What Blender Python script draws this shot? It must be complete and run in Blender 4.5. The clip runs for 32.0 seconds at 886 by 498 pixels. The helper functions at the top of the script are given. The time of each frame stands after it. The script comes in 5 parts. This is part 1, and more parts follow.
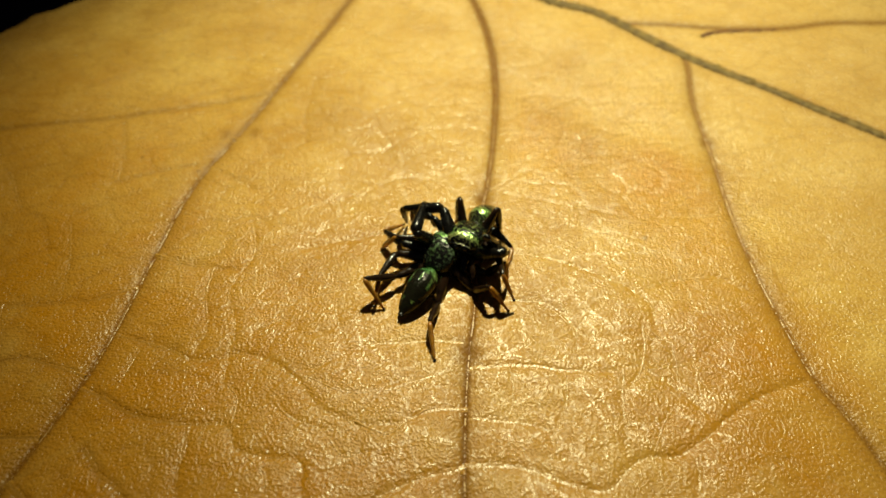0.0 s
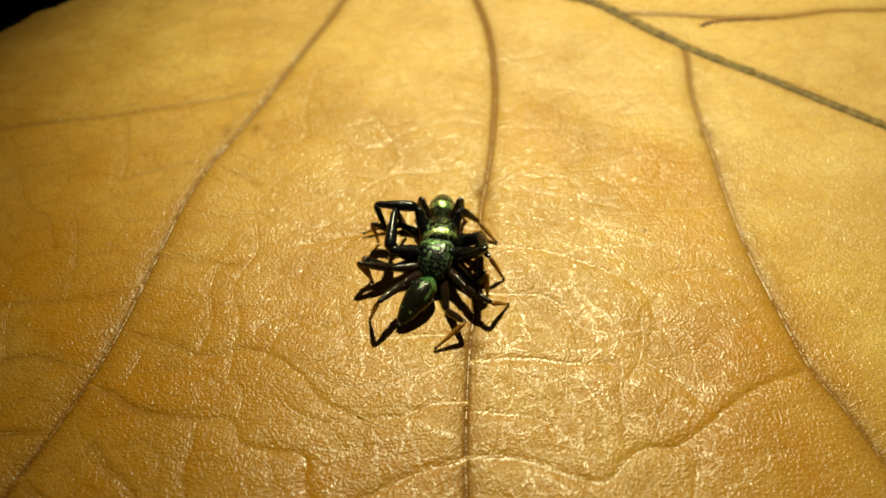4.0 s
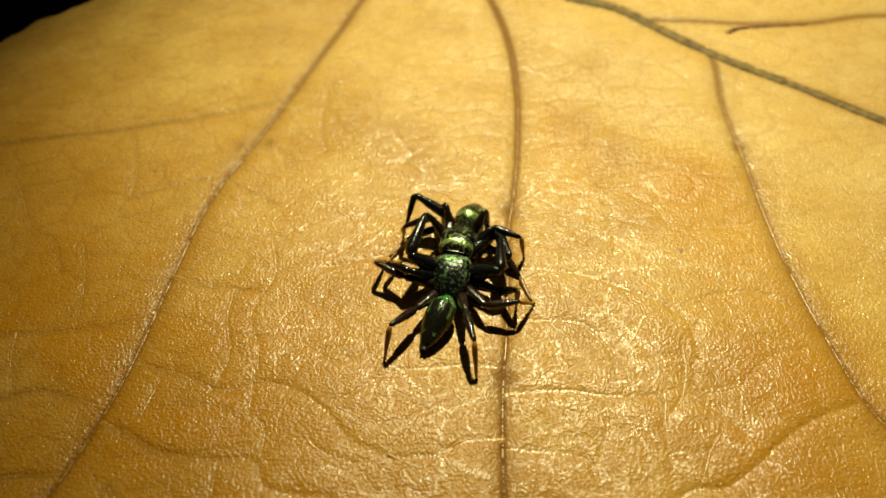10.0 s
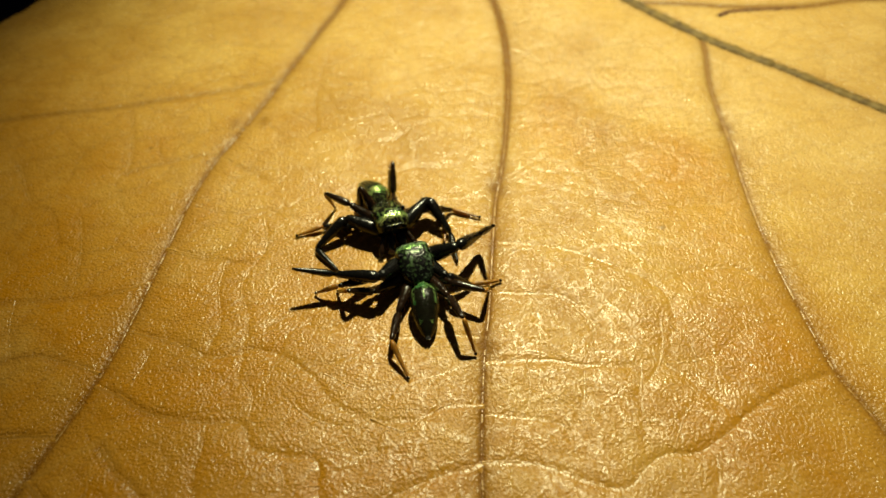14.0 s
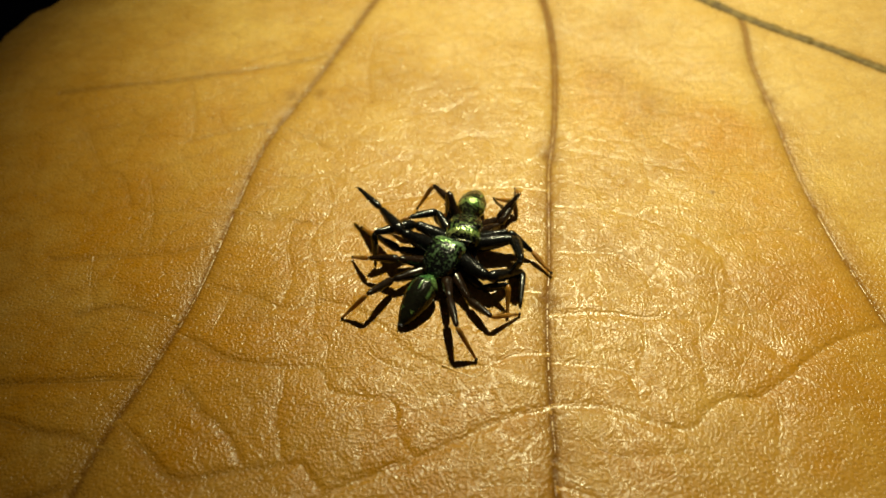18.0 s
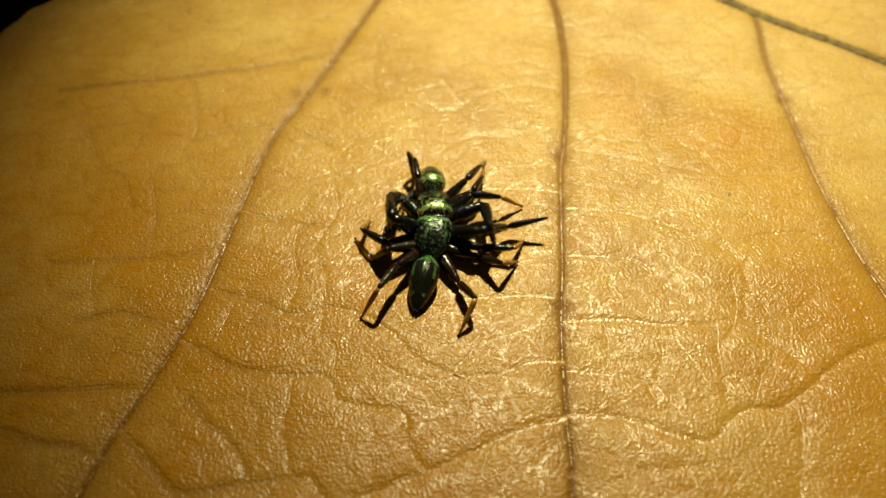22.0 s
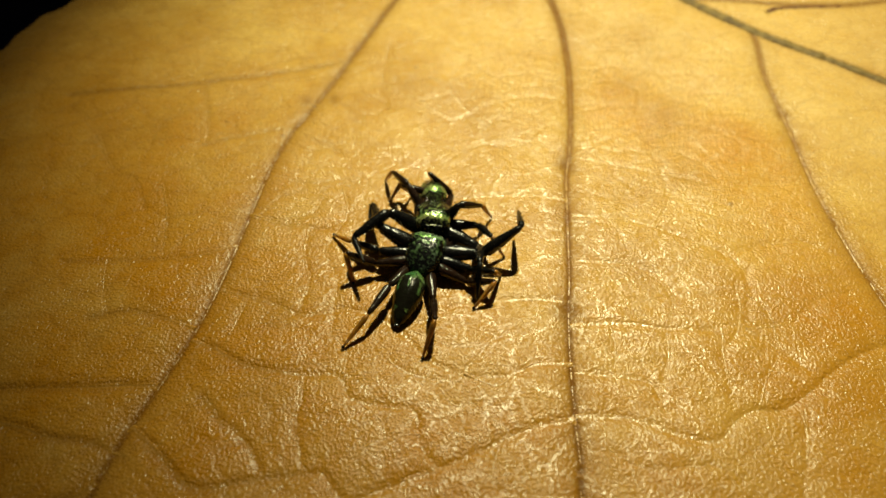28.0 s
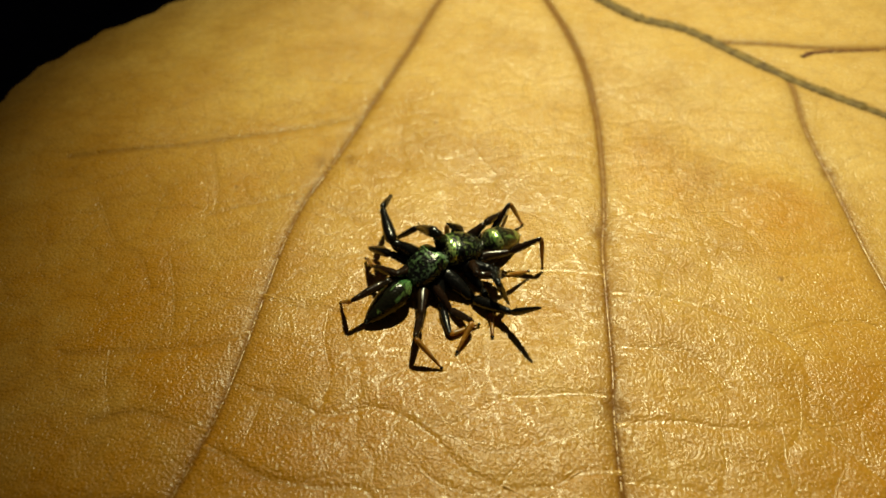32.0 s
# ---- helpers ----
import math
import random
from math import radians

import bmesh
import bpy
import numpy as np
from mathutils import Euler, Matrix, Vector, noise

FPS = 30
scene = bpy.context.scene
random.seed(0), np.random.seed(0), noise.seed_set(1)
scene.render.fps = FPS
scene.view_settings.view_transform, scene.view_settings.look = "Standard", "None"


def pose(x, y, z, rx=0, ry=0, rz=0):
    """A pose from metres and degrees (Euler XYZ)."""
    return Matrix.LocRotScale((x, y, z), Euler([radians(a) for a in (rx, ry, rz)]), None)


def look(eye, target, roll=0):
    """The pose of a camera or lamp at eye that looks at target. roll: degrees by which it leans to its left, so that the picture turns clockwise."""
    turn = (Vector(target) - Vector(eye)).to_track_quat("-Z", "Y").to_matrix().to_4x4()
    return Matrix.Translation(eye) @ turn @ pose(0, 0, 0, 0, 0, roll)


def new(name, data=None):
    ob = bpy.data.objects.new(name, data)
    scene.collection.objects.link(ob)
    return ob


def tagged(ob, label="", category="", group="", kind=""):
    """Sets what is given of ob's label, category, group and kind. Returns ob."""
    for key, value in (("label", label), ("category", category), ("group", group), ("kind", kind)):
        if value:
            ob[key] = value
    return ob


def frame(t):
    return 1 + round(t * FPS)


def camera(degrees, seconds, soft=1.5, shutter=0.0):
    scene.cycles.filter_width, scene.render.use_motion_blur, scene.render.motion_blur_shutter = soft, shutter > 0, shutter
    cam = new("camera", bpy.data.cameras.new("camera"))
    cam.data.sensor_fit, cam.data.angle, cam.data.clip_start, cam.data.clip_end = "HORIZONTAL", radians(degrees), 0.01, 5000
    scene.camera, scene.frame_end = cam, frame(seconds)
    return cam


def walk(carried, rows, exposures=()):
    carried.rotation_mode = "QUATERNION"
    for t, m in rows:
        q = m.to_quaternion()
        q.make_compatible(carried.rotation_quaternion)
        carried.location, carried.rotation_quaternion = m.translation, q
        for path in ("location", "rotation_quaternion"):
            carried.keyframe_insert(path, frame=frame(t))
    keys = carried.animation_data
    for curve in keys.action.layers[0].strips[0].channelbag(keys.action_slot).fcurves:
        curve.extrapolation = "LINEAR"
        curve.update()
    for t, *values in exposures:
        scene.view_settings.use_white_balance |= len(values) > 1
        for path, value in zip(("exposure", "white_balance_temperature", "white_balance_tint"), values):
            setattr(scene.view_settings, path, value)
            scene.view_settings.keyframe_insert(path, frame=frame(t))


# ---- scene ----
cam = camera(65.0, 32.0, shutter=0.4)
METRES, EYE, TILT, LEAN, TURN = 0.052, 0.02478, -46.97, -0.45, 0.0
ROWS = [
    (0.0, 0.0, 0.0, 0.0, 0.0, 0.0, -0.0),
    (0.5, -0.0028, 0.0083, 0.0024, -0.13, -0.37, -0.04),
    (1.0, 0.0316, 0.0195, 0.0117, -0.45, -0.56, 0.33),
    (1.5, 0.0186, 0.0142, 0.0104, -0.56, -0.63, 0.32),
    (2.0, -0.0123, 0.0108, -0.0049, -1.3, 0.33, -0.6),
    (2.5, -0.0056, 0.0078, 0.0008, -0.8, -0.19, -0.08),
    (3.0, 0.0084, 0.0049, 0.0112, -0.46, -0.49, 0.22),
    (3.5, 0.0111, -0.0064, 0.0111, -0.36, -0.82, 0.5),
    (4.0, 0.0034, -0.0059, 0.0066, 0.32, -1.02, 0.6),
    (4.5, -0.0024, 0.0105, 0.0108, 0.75, -1.28, 0.44),
    (6.5, -0.0109, 0.0341, 0.0007, -0.02, -0.15, 0.11),
    (7.0, 0.0022, 0.0355, 0.0013, -0.58, 0.34, 0.23),
    (7.5, -0.0172, 0.0315, -0.0003, 0.19, 0.07, 0.22),
    (8.0, -0.0133, 0.0281, 0.0176, 0.09, -0.07, 0.36),
    (8.5, -0.0158, 0.0258, 0.0281, -0.14, 0.29, 0.41),
    (9.0, -0.0216, 0.0313, 0.0141, -0.17, -0.49, 0.42),
    (9.5, -0.0236, 0.0197, 0.0159, 0.28, -1.29, 0.57),
    (10.0, -0.0233, 0.0256, 0.0282, 0.13, -1.15, 0.84),
    (10.5, -0.0019, 0.0244, 0.0373, 0.19, -1.41, 1.05),
    (11.0, -0.0083, 0.0263, 0.0375, -0.01, -1.46, 1.19),
    (11.5, -0.0181, 0.0206, 0.0355, -0.09, -1.82, 1.05),
    (12.0, -0.0251, 0.0178, 0.0302, 0.27, -1.93, 0.93),
    (12.5, -0.0181, 0.0139, 0.0324, 0.57, -2.16, 0.67),
    (13.0, -0.0102, 0.0097, 0.0268, 0.45, -2.31, 0.64),
    (13.5, -0.0022, 0.0146, 0.008, 0.46, -2.17, 0.42),
    (14.0, -0.006, 0.0094, 0.0152, 0.6, -2.04, 0.44),
    (14.5, -0.0432, 0.0021, 0.007, 0.42, -2.14, 0.22),
    (15.0, -0.0572, -0.0011, 0.0115, 0.7, -1.88, 0.15),
    (15.5, -0.0532, -0.0021, -0.0048, 0.76, -2.0, 0.08),
    (17.5, -0.0416, -0.0102, -0.0064, 1.04, -1.96, 0.53),
    (18.0, -0.0568, -0.0159, -0.0227, 0.97, -1.77, 0.19),
    (18.5, -0.0434, -0.0037, -0.0173, 1.04, -1.91, 0.29),
    (19.0, -0.0437, -0.0127, -0.0131, 0.86, -2.0, 0.37),
    (19.5, -0.0533, -0.0171, -0.022, 0.98, -1.83, 0.43),
    (20.0, -0.0624, -0.0082, -0.0366, 0.91, -1.69, 0.34),
    (20.5, -0.0593, -0.0145, -0.0303, 1.02, -1.73, 0.27),
    (21.0, -0.0585, -0.0143, -0.0284, 0.83, -2.01, 0.27),
    (21.5, -0.067, -0.0208, -0.0276, 0.66, -1.75, -0.08),
    (22.0, -0.0674, 0.0006, -0.0159, 0.85, -2.15, 0.09),
    (22.5, -0.0562, 0.0284, -0.0136, 0.68, -1.13, -0.24),
    (23.0, -0.0769, 0.0109, -0.0146, 0.73, -1.09, -0.19),
    (23.5, -0.0496, 0.0108, -0.0202, 0.8, -1.09, 0.27),
    (24.0, -0.06, 0.0051, -0.0205, 0.59, -1.44, 0.12),
    (24.5, -0.0536, 0.0066, -0.0041, 0.94, -1.24, 0.09),
    (26.5, -0.0764, -0.0052, -0.0363, 0.21, -1.21, -0.37),
    (27.0, -0.0881, -0.0059, -0.0394, 0.41, -0.98, -0.64),
    (27.5, -0.084, -0.0156, -0.0189, 0.36, -1.32, -0.37),
    (28.0, -0.0831, -0.0104, -0.0279, 0.15, -0.69, -0.63),
    (28.5, -0.0816, -0.0022, -0.0317, 0.7, -0.72, -0.76),
    (29.0, -0.0949, 0.0066, -0.0214, 0.18, -0.77, -1.19),
    (29.5, -0.1287, 0.0216, 0.0297, 0.4, -0.85, -1.43),
    (30.0, -0.1143, 0.0435, 0.0489, 0.77, -0.24, -0.45),
    (30.5, -0.0947, 0.0459, 0.0379, 0.45, -0.0, -0.12),
    (31.0, -0.0923, 0.0578, 0.0392, 0.32, 0.25, 0.05),
    (31.5, -0.1063, 0.053, 0.0368, -0.04, 0.19, -0.45),
    (32.0, -0.1095, 0.0386, 0.0359, 0.11, -0.02, -0.28),
]
walk(cam, [(t, pose(0, 0, EYE, TILT, LEAN, TURN) @ pose(METRES * x, METRES * y, METRES * z, 90 + pitch, roll, yaw)) for t, x, y, z, yaw, pitch, roll in ROWS],
     [(0.0, -0.06), (1.0, 0.0), (18.0, 0.0), (22.0, 0.06), (29.0, 0.06), (30.0, 0.02), (31.0, -0.08), (32.0, -0.20)])
cam.data.dof.use_dof = True
cam.data.dof.focus_distance = 0.0298
cam.data.dof.aperture_fstop = 58.0

MM = 0.001

# ---- light: one hand torch beyond the leaf, in an otherwise dark room ----
world = bpy.data.worlds.new("night")
world.use_nodes = True
scene.world = world
world.node_tree.nodes["Background"].inputs["Color"].default_value = (0.75, 0.72, 0.9, 1)
world.node_tree.nodes["Background"].inputs["Strength"].default_value = 0.012

TORCH, AIM = (0.016, 0.112, 0.150), (0.009, 0.0425, 0.0)
lamp = bpy.data.lights.new("torch", "SPOT")
lamp.energy, lamp.color = 2.25, (1.0, 0.955, 0.57)
lamp.spot_size, lamp.spot_blend, lamp.shadow_soft_size = radians(29.6), 1.0, 0.003
torch = new("torch", lamp)
torch.matrix_world = look(TORCH, AIM)
scene.view_settings.exposure = 0.0


# ---- materials ----
class Nodes:
    """A short way to write a node material."""

    def __init__(self, name):
        self.mat = bpy.data.materials.new(name)
        self.mat.use_nodes = True
        self.tree = self.mat.node_tree
        self.tree.nodes.clear()
        self.out = self.tree.nodes.new("ShaderNodeOutputMaterial")
        self.bsdf = self.tree.nodes.new("ShaderNodeBsdfPrincipled")
        self.tree.links.new(self.bsdf.outputs[0], self.out.inputs[0])
        self.coord = self.tree.nodes.new("ShaderNodeTexCoord")

    def put(self, socket, value):
        if hasattr(value, "is_linked"):
            self.tree.links.new(value, socket)
        elif value is not None:
            socket.default_value = value

    def set(self, **values):
        for key, value in values.items():
            self.put(self.bsdf.inputs[key.replace("_", " ")], value)

    def noise(self, scale, detail=3.0, rough=0.55, vector=None, distort=0.0):
        n = self.tree.nodes.new("ShaderNodeTexNoise")
        self.put(n.inputs["Vector"], vector or self.coord.outputs["Object"])
        n.inputs["Scale"].default_value, n.inputs["Detail"].default_value = scale, detail
        n.inputs["Roughness"].default_value, n.inputs["Distortion"].default_value = rough, distort
        return n.outputs["Fac"]

    def cells(self, scale, feature="F1", vector=None, rand=1.0):
        n = self.tree.nodes.new("ShaderNodeTexVoronoi")
        n.feature = feature
        self.put(n.inputs["Vector"], vector or self.coord.outputs["Object"])
        n.inputs["Scale"].default_value, n.inputs["Randomness"].default_value = scale, rand
        return n.outputs["Distance"]

    def ramp(self, fac, *stops):
        n = self.tree.nodes.new("ShaderNodeValToRGB")
        self.put(n.inputs["Fac"], fac)
        while len(n.color_ramp.elements) < len(stops):
            n.color_ramp.elements.new(0.5)
        for e, (p, c) in zip(n.color_ramp.elements, stops):
            e.position, e.color = p, (*c, 1) if hasattr(c, "__len__") else (c, c, c, 1)
        return n.outputs["Color"]

    def mix(self, fac, a, b, blend="MIX"):
        n = self.tree.nodes.new("ShaderNodeMix")
        n.data_type, n.blend_type = "RGBA", blend
        self.put(n.inputs[0], fac)
        for k, v in ((6, a), (7, b)):
            self.put(n.inputs[k], (*v, 1) if isinstance(v, tuple) and len(v) == 3 else v)
        return n.outputs[2]

    def math(self, op, a, b=0.0):
        n = self.tree.nodes.new("ShaderNodeMath")
        n.operation = op
        self.put(n.inputs[0], a), self.put(n.inputs[1], b)
        return n.outputs[0]

    def attribute(self, name):
        n = self.tree.nodes.new("ShaderNodeAttribute")
        n.attribute_name = name
        return n.outputs["Fac"]

    def split(self):
        n = self.tree.nodes.new("ShaderNodeSeparateXYZ")
        self.put(n.inputs[0], self.coord.outputs["Object"])
        return n.outputs

    def bump(self, *layers):
        """Layers of (height, metres of relief)."""
        normal = None
        for height, depth in layers:
            n = self.tree.nodes.new("ShaderNodeBump")
            n.inputs["Strength"].default_value, n.inputs["Distance"].default_value = 1.0, depth
            self.put(n.inputs["Height"], height)
            if normal:
                self.put(n.inputs["Normal"], normal)
            normal = n.outputs["Normal"]
        self.put(self.bsdf.inputs["Normal"], normal)


def leaf_material():
    """Dry tan leaf with a waxy sheen, brown blotches and a fine leathery grain."""
    m = Nodes("dry_leaf_blade")
    broad, mid, fine = m.noise(95, 3), m.noise(420, 4, 0.6), m.noise(2600, 3, 0.6)
    col = m.ramp(broad, (0.32, (0.37, 0.188, 0.022)), (0.48, (0.54, 0.315, 0.060)), (0.68, (0.66, 0.430, 0.115)))
    col = m.mix(m.math("MULTIPLY", m.ramp(mid, (0.42, 0.0), (0.72, 1.0)), 0.40), col, (0.38, 0.18, 0.022))
    col = m.mix(m.math("MULTIPLY", m.ramp(fine, (0.35, 1.0), (0.60, 0.0)), 0.20), col, (0.30, 0.14, 0.018))
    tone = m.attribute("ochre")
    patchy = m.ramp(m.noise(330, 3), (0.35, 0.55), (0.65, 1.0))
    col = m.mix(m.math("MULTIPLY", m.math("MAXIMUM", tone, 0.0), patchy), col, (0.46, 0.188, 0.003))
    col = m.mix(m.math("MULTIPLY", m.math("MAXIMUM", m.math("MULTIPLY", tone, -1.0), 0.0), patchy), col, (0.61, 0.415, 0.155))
    # dark specks
    speck = m.ramp(m.cells(260), (0.02, 1.0), (0.05, 0.0))
    col = m.mix(m.math("MULTIPLY", speck, 0.5), col, (0.12, 0.05, 0.012))
    grain = m.noise(8200, 2, 0.6)
    warp = m.tree.nodes.new("ShaderNodeVectorMath")
    warp.operation = "ADD"
    drift = m.tree.nodes.new("ShaderNodeTexNoise")
    drift.inputs["Scale"].default_value = 900
    m.put(drift.inputs["Vector"], m.coord.outputs["Object"])
    shift = m.tree.nodes.new("ShaderNodeVectorMath")
    shift.operation = "SCALE"
    shift.inputs["Scale"].default_value = 0.0005
    m.put(shift.inputs[0], drift.outputs["Color"])
    m.put(warp.inputs[0], m.coord.outputs["Object"])
    m.put(warp.inputs[1], shift.outputs[0])
    web = None
    for size, wide, k in ((300, 0.034, 1.0), (640, 0.055, 0.85), (1300, 0.08, 0.5)):
        e = m.ramp(m.cells(size, "DISTANCE_TO_EDGE", warp.outputs[0]), (0.0, 1.0), (wide * 0.45, 0.55), (wide, 0.0))
        e = m.math("MULTIPLY", e, m.ramp(m.noise(size * 0.5, 2), (0.36, 0.25 * k), (0.60, k)))
        web = e if web is None else m.math("MAXIMUM", web, e)
    web = m.math("MAXIMUM", web, m.attribute("wax"))
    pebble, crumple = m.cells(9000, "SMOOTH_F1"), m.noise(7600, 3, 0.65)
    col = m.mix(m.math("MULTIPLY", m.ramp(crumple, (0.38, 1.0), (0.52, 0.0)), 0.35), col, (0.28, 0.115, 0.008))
    # brown vein borders, and crease shade painted into the colour
    col = m.mix(m.attribute("stain_shade"), col, (0.13, 0.045, 0.007))
    col = m.mix(m.math("MULTIPLY", web, 0.08), col, (0.70, 0.50, 0.13))
    sheen = m.math("ADD", 0.28, m.math("MULTIPLY", web, 0.46))
    gloss = m.math("MULTIPLY", m.math("SUBTRACT", 1.0, m.attribute("stain_shade")), sheen)
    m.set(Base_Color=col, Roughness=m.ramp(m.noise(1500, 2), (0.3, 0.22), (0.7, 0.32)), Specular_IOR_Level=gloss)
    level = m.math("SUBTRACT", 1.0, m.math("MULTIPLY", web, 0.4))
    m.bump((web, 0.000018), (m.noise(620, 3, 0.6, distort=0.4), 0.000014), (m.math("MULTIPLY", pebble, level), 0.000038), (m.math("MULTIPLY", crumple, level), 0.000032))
    return m.mat


def vein_material(name, colour, dark, rough=0.5, gloss=0.3, far=None):
    """A vein's skin; far is its colour towards the leaf's stalk end."""
    m = Nodes(name)
    n = m.noise(1900, 3)
    col = m.ramp(n, (0.30, dark), (0.62, colour))
    if far:
        col = m.mix(m.ramp(m.math("MULTIPLY", m.split()[1], 1.0 / 0.06), (0.38, 0.0), (0.72, 1.0)), col, far)
    m.set(Base_Color=col, Roughness=rough, Specular_IOR_Level=gloss)
    m.bump((m.noise(4200, 2), 0.00003))
    return m.mat


def cuticle(name, base, tint, amount=0.25, rough=0.2, scale=9000, glow=0.0):
    """Hard glossy skin of a small animal, with a tint in patches."""
    m = Nodes(name)
    n = m.noise(scale * 0.35, 2)
    col = m.mix(m.math("MULTIPLY", m.ramp(n, (0.45, 0.0), (0.65, 1.0)), amount), base, tint)
    m.set(Base_Color=col, Roughness=m.ramp(m.noise(scale, 2), (0.3, rough), (0.7, rough + 0.12)), Specular_IOR_Level=0.55)
    if glow:
        m.set(Subsurface_Weight=glow, Subsurface_Radius=(1.0, 0.6, 0.2), Subsurface_Scale=0.25 * MM)
    m.bump((m.noise(scale * 0.7, 3), 0.00003))
    return m.mat


def scales(name, bands, tones, rough=0.2, grain=5200, stripes=(), dust=0.3, base=(0.004, 0.004, 0.0036)):
    """Black skin with metallic green scales: bands across the body (place and half width along the object's y), stripes along it
    (place and half width in x, from and to in y), and a scatter, in millimetres."""
    m = Nodes(name)
    x, y, z = m.split()
    wob = m.math("MULTIPLY", m.math("SUBTRACT", m.noise(2600, 3), 0.5), 0.0006)
    pos, across = m.math("ADD", y, wob), m.math("ABSOLUTE", m.math("ADD", x, m.math("MULTIPLY", wob, 0.4)))
    front = m.ramp(m.math("DIVIDE", m.math("ADD", y, 1.0 * MM), 2.0 * MM), (0.30, 0.25), (0.55, 1.0))
    mask = m.math("MULTIPLY", m.math("MULTIPLY", m.ramp(m.noise(6000, 3), (0.47, 0.0), (0.62, 1.0)), front), dust)
    for at, half in bands:
        d = m.math("ABSOLUTE", m.math("SUBTRACT", pos, at * MM))
        mask = m.math("MAXIMUM", mask, m.ramp(m.math("DIVIDE", d, half * MM), (0.55, 1.0), (1.0, 0.0)))
    for at, half, start, end in stripes:
        d = m.math("ABSOLUTE", m.math("SUBTRACT", across, at * MM))
        b = m.ramp(m.math("DIVIDE", d, half * MM), (0.0, 0.5), (1.0, 0.0))
        e = m.math("ABSOLUTE", m.math("SUBTRACT", pos, (start + end) / 2 * MM))
        mask = m.math("MAXIMUM", mask, m.math("MULTIPLY", b, m.ramp(m.math("DIVIDE", e, abs(end - start) / 2 * MM), (0.75, 1.0), (1.0, 0.0))))
    mask = m.math("MULTIPLY", mask, m.ramp(m.noise(grain, 3), (0.38, 0.0), (0.62, 1.0)))
    green = m.ramp(m.noise(1500, 2), (0.36, tones[0]), (0.64, tones[1]))
    m.set(Base_Color=m.mix(mask, base, green), Metallic=m.math("MULTIPLY", mask, 0.85),
          Roughness=m.ramp(m.noise(7000, 2), (0.3, rough * 0.6), (0.7, rough * 0.6 + 0.12)), Specular_IOR_Level=0.45)
    m.bump((m.noise(5000, 2), 0.000022), (m.cells(13000), 0.000013))
    return m.mat


BLADE = leaf_material()
VEIN = vein_material("leaf_vein", (0.52, 0.31, 0.09), (0.24, 0.10, 0.025), 0.3, 0.5, (0.22, 0.11, 0.03))
RIB = vein_material("leaf_rib", (0.20, 0.135, 0.04), (0.085, 0.050, 0.016), 0.6, 0.15)
DARK_TEAR = vein_material("leaf_tear", (0.12, 0.035, 0.012), (0.05, 0.014, 0.006))
BLACK = cuticle("black_cuticle", (0.004, 0.0038, 0.0036), (0.012, 0.009, 0.006), 0.3, 0.16)
AMBER = cuticle("amber_cuticle", (0.34, 0.15, 0.016), (0.03, 0.012, 0.004), 0.9, 0.25, 5200, 0.4)
BROWN = cuticle("brown_cuticle", (0.020, 0.009, 0.004), (0.005, 0.004, 0.003), 0.8, 0.13)
EYE_GLOSS = cuticle("eye_lens", (0.004, 0.004, 0.004), (0.004, 0.004, 0.004), 0.0, 0.05)
MINT, LIME, GOLD = (0.14, 0.56, 0.16), (0.34, 0.70, 0.16), (0.82, 0.84, 0.30)
FROST = (0.50, 0.74, 0.46)
HEAD_NEAR = scales("head_scales_near", ((0.64, 0.16),), (LIME, FROST), 0.26, 8600, dust=0.42)
HEAD_FAR = scales("head_scales_far", ((0.66, 0.16),), (LIME, GOLD), 0.26, 8600, dust=0.42)
BELLY_NEAR = scales("abdomen_scales_near", ((-0.12, 0.38),), (MINT, (0.46, 0.72, 0.20)), 0.20, 9500,
                    ((0.0, 0.08, -0.2, -1.0), (0.46, 0.09, -0.2, -1.3), (0.24, 0.10, -1.9, -2.05)), 0.05, (0.008, 0.007, 0.004))
BELLY_FAR = scales("abdomen_scales_far", ((-0.55, 0.20), (-2.0, 0.26)), (LIME, GOLD), 0.24, 9000, ((0.40, 0.10, -0.8, -2.2),), 0.4, (0.014, 0.014, 0.008))


def soil_material():
    m = Nodes("dark_ground")
    m.set(Base_Color=m.ramp(m.noise(140, 5, 0.65), (0.35, (0.004, 0.0035, 0.005)), (0.7, (0.016, 0.013, 0.017))), Roughness=0.9)
    m.bump((m.noise(500, 4, 0.6), 0.0015))
    return m.mat


SOIL = soil_material()


# ---- mesh helpers ----
def mesh_of(name, verts, faces, material, smooth=True):
    me = bpy.data.meshes.new(name)
    me.from_pydata([tuple(v) for v in verts], [], [tuple(f) for f in faces])
    me.materials.append(material)
    if smooth:
        me.polygons.foreach_set("use_smooth", [True] * len(me.polygons))
    me.update()
    return me


def part(name, mesh, parent, label="", m=None):
    ob = new(name, mesh)
    ob.parent = parent
    if m is not None:
        ob.matrix_basis = m
    return tagged(ob, label)


def spline(points, step):
    """Points along a smooth line through the given ones, about a step apart."""
    p = [np.array(q, float) for q in points]
    p = [2 * p[0] - p[1]] + p + [2 * p[-1] - p[-2]]
    out = []
    for a, b, c, d in zip(p, p[1:], p[2:], p[3:]):
        n = max(2, int(np.linalg.norm(c - b) / step))
        for k in range(n):
            u = k / n
            out.append(0.5 * (2 * b + (c - a) * u + (2 * a - 5 * b + 4 * c - d) * u * u + (3 * b - a - 3 * c + d) * u ** 3))
    out.append(p[-2])
    return np.array(out)


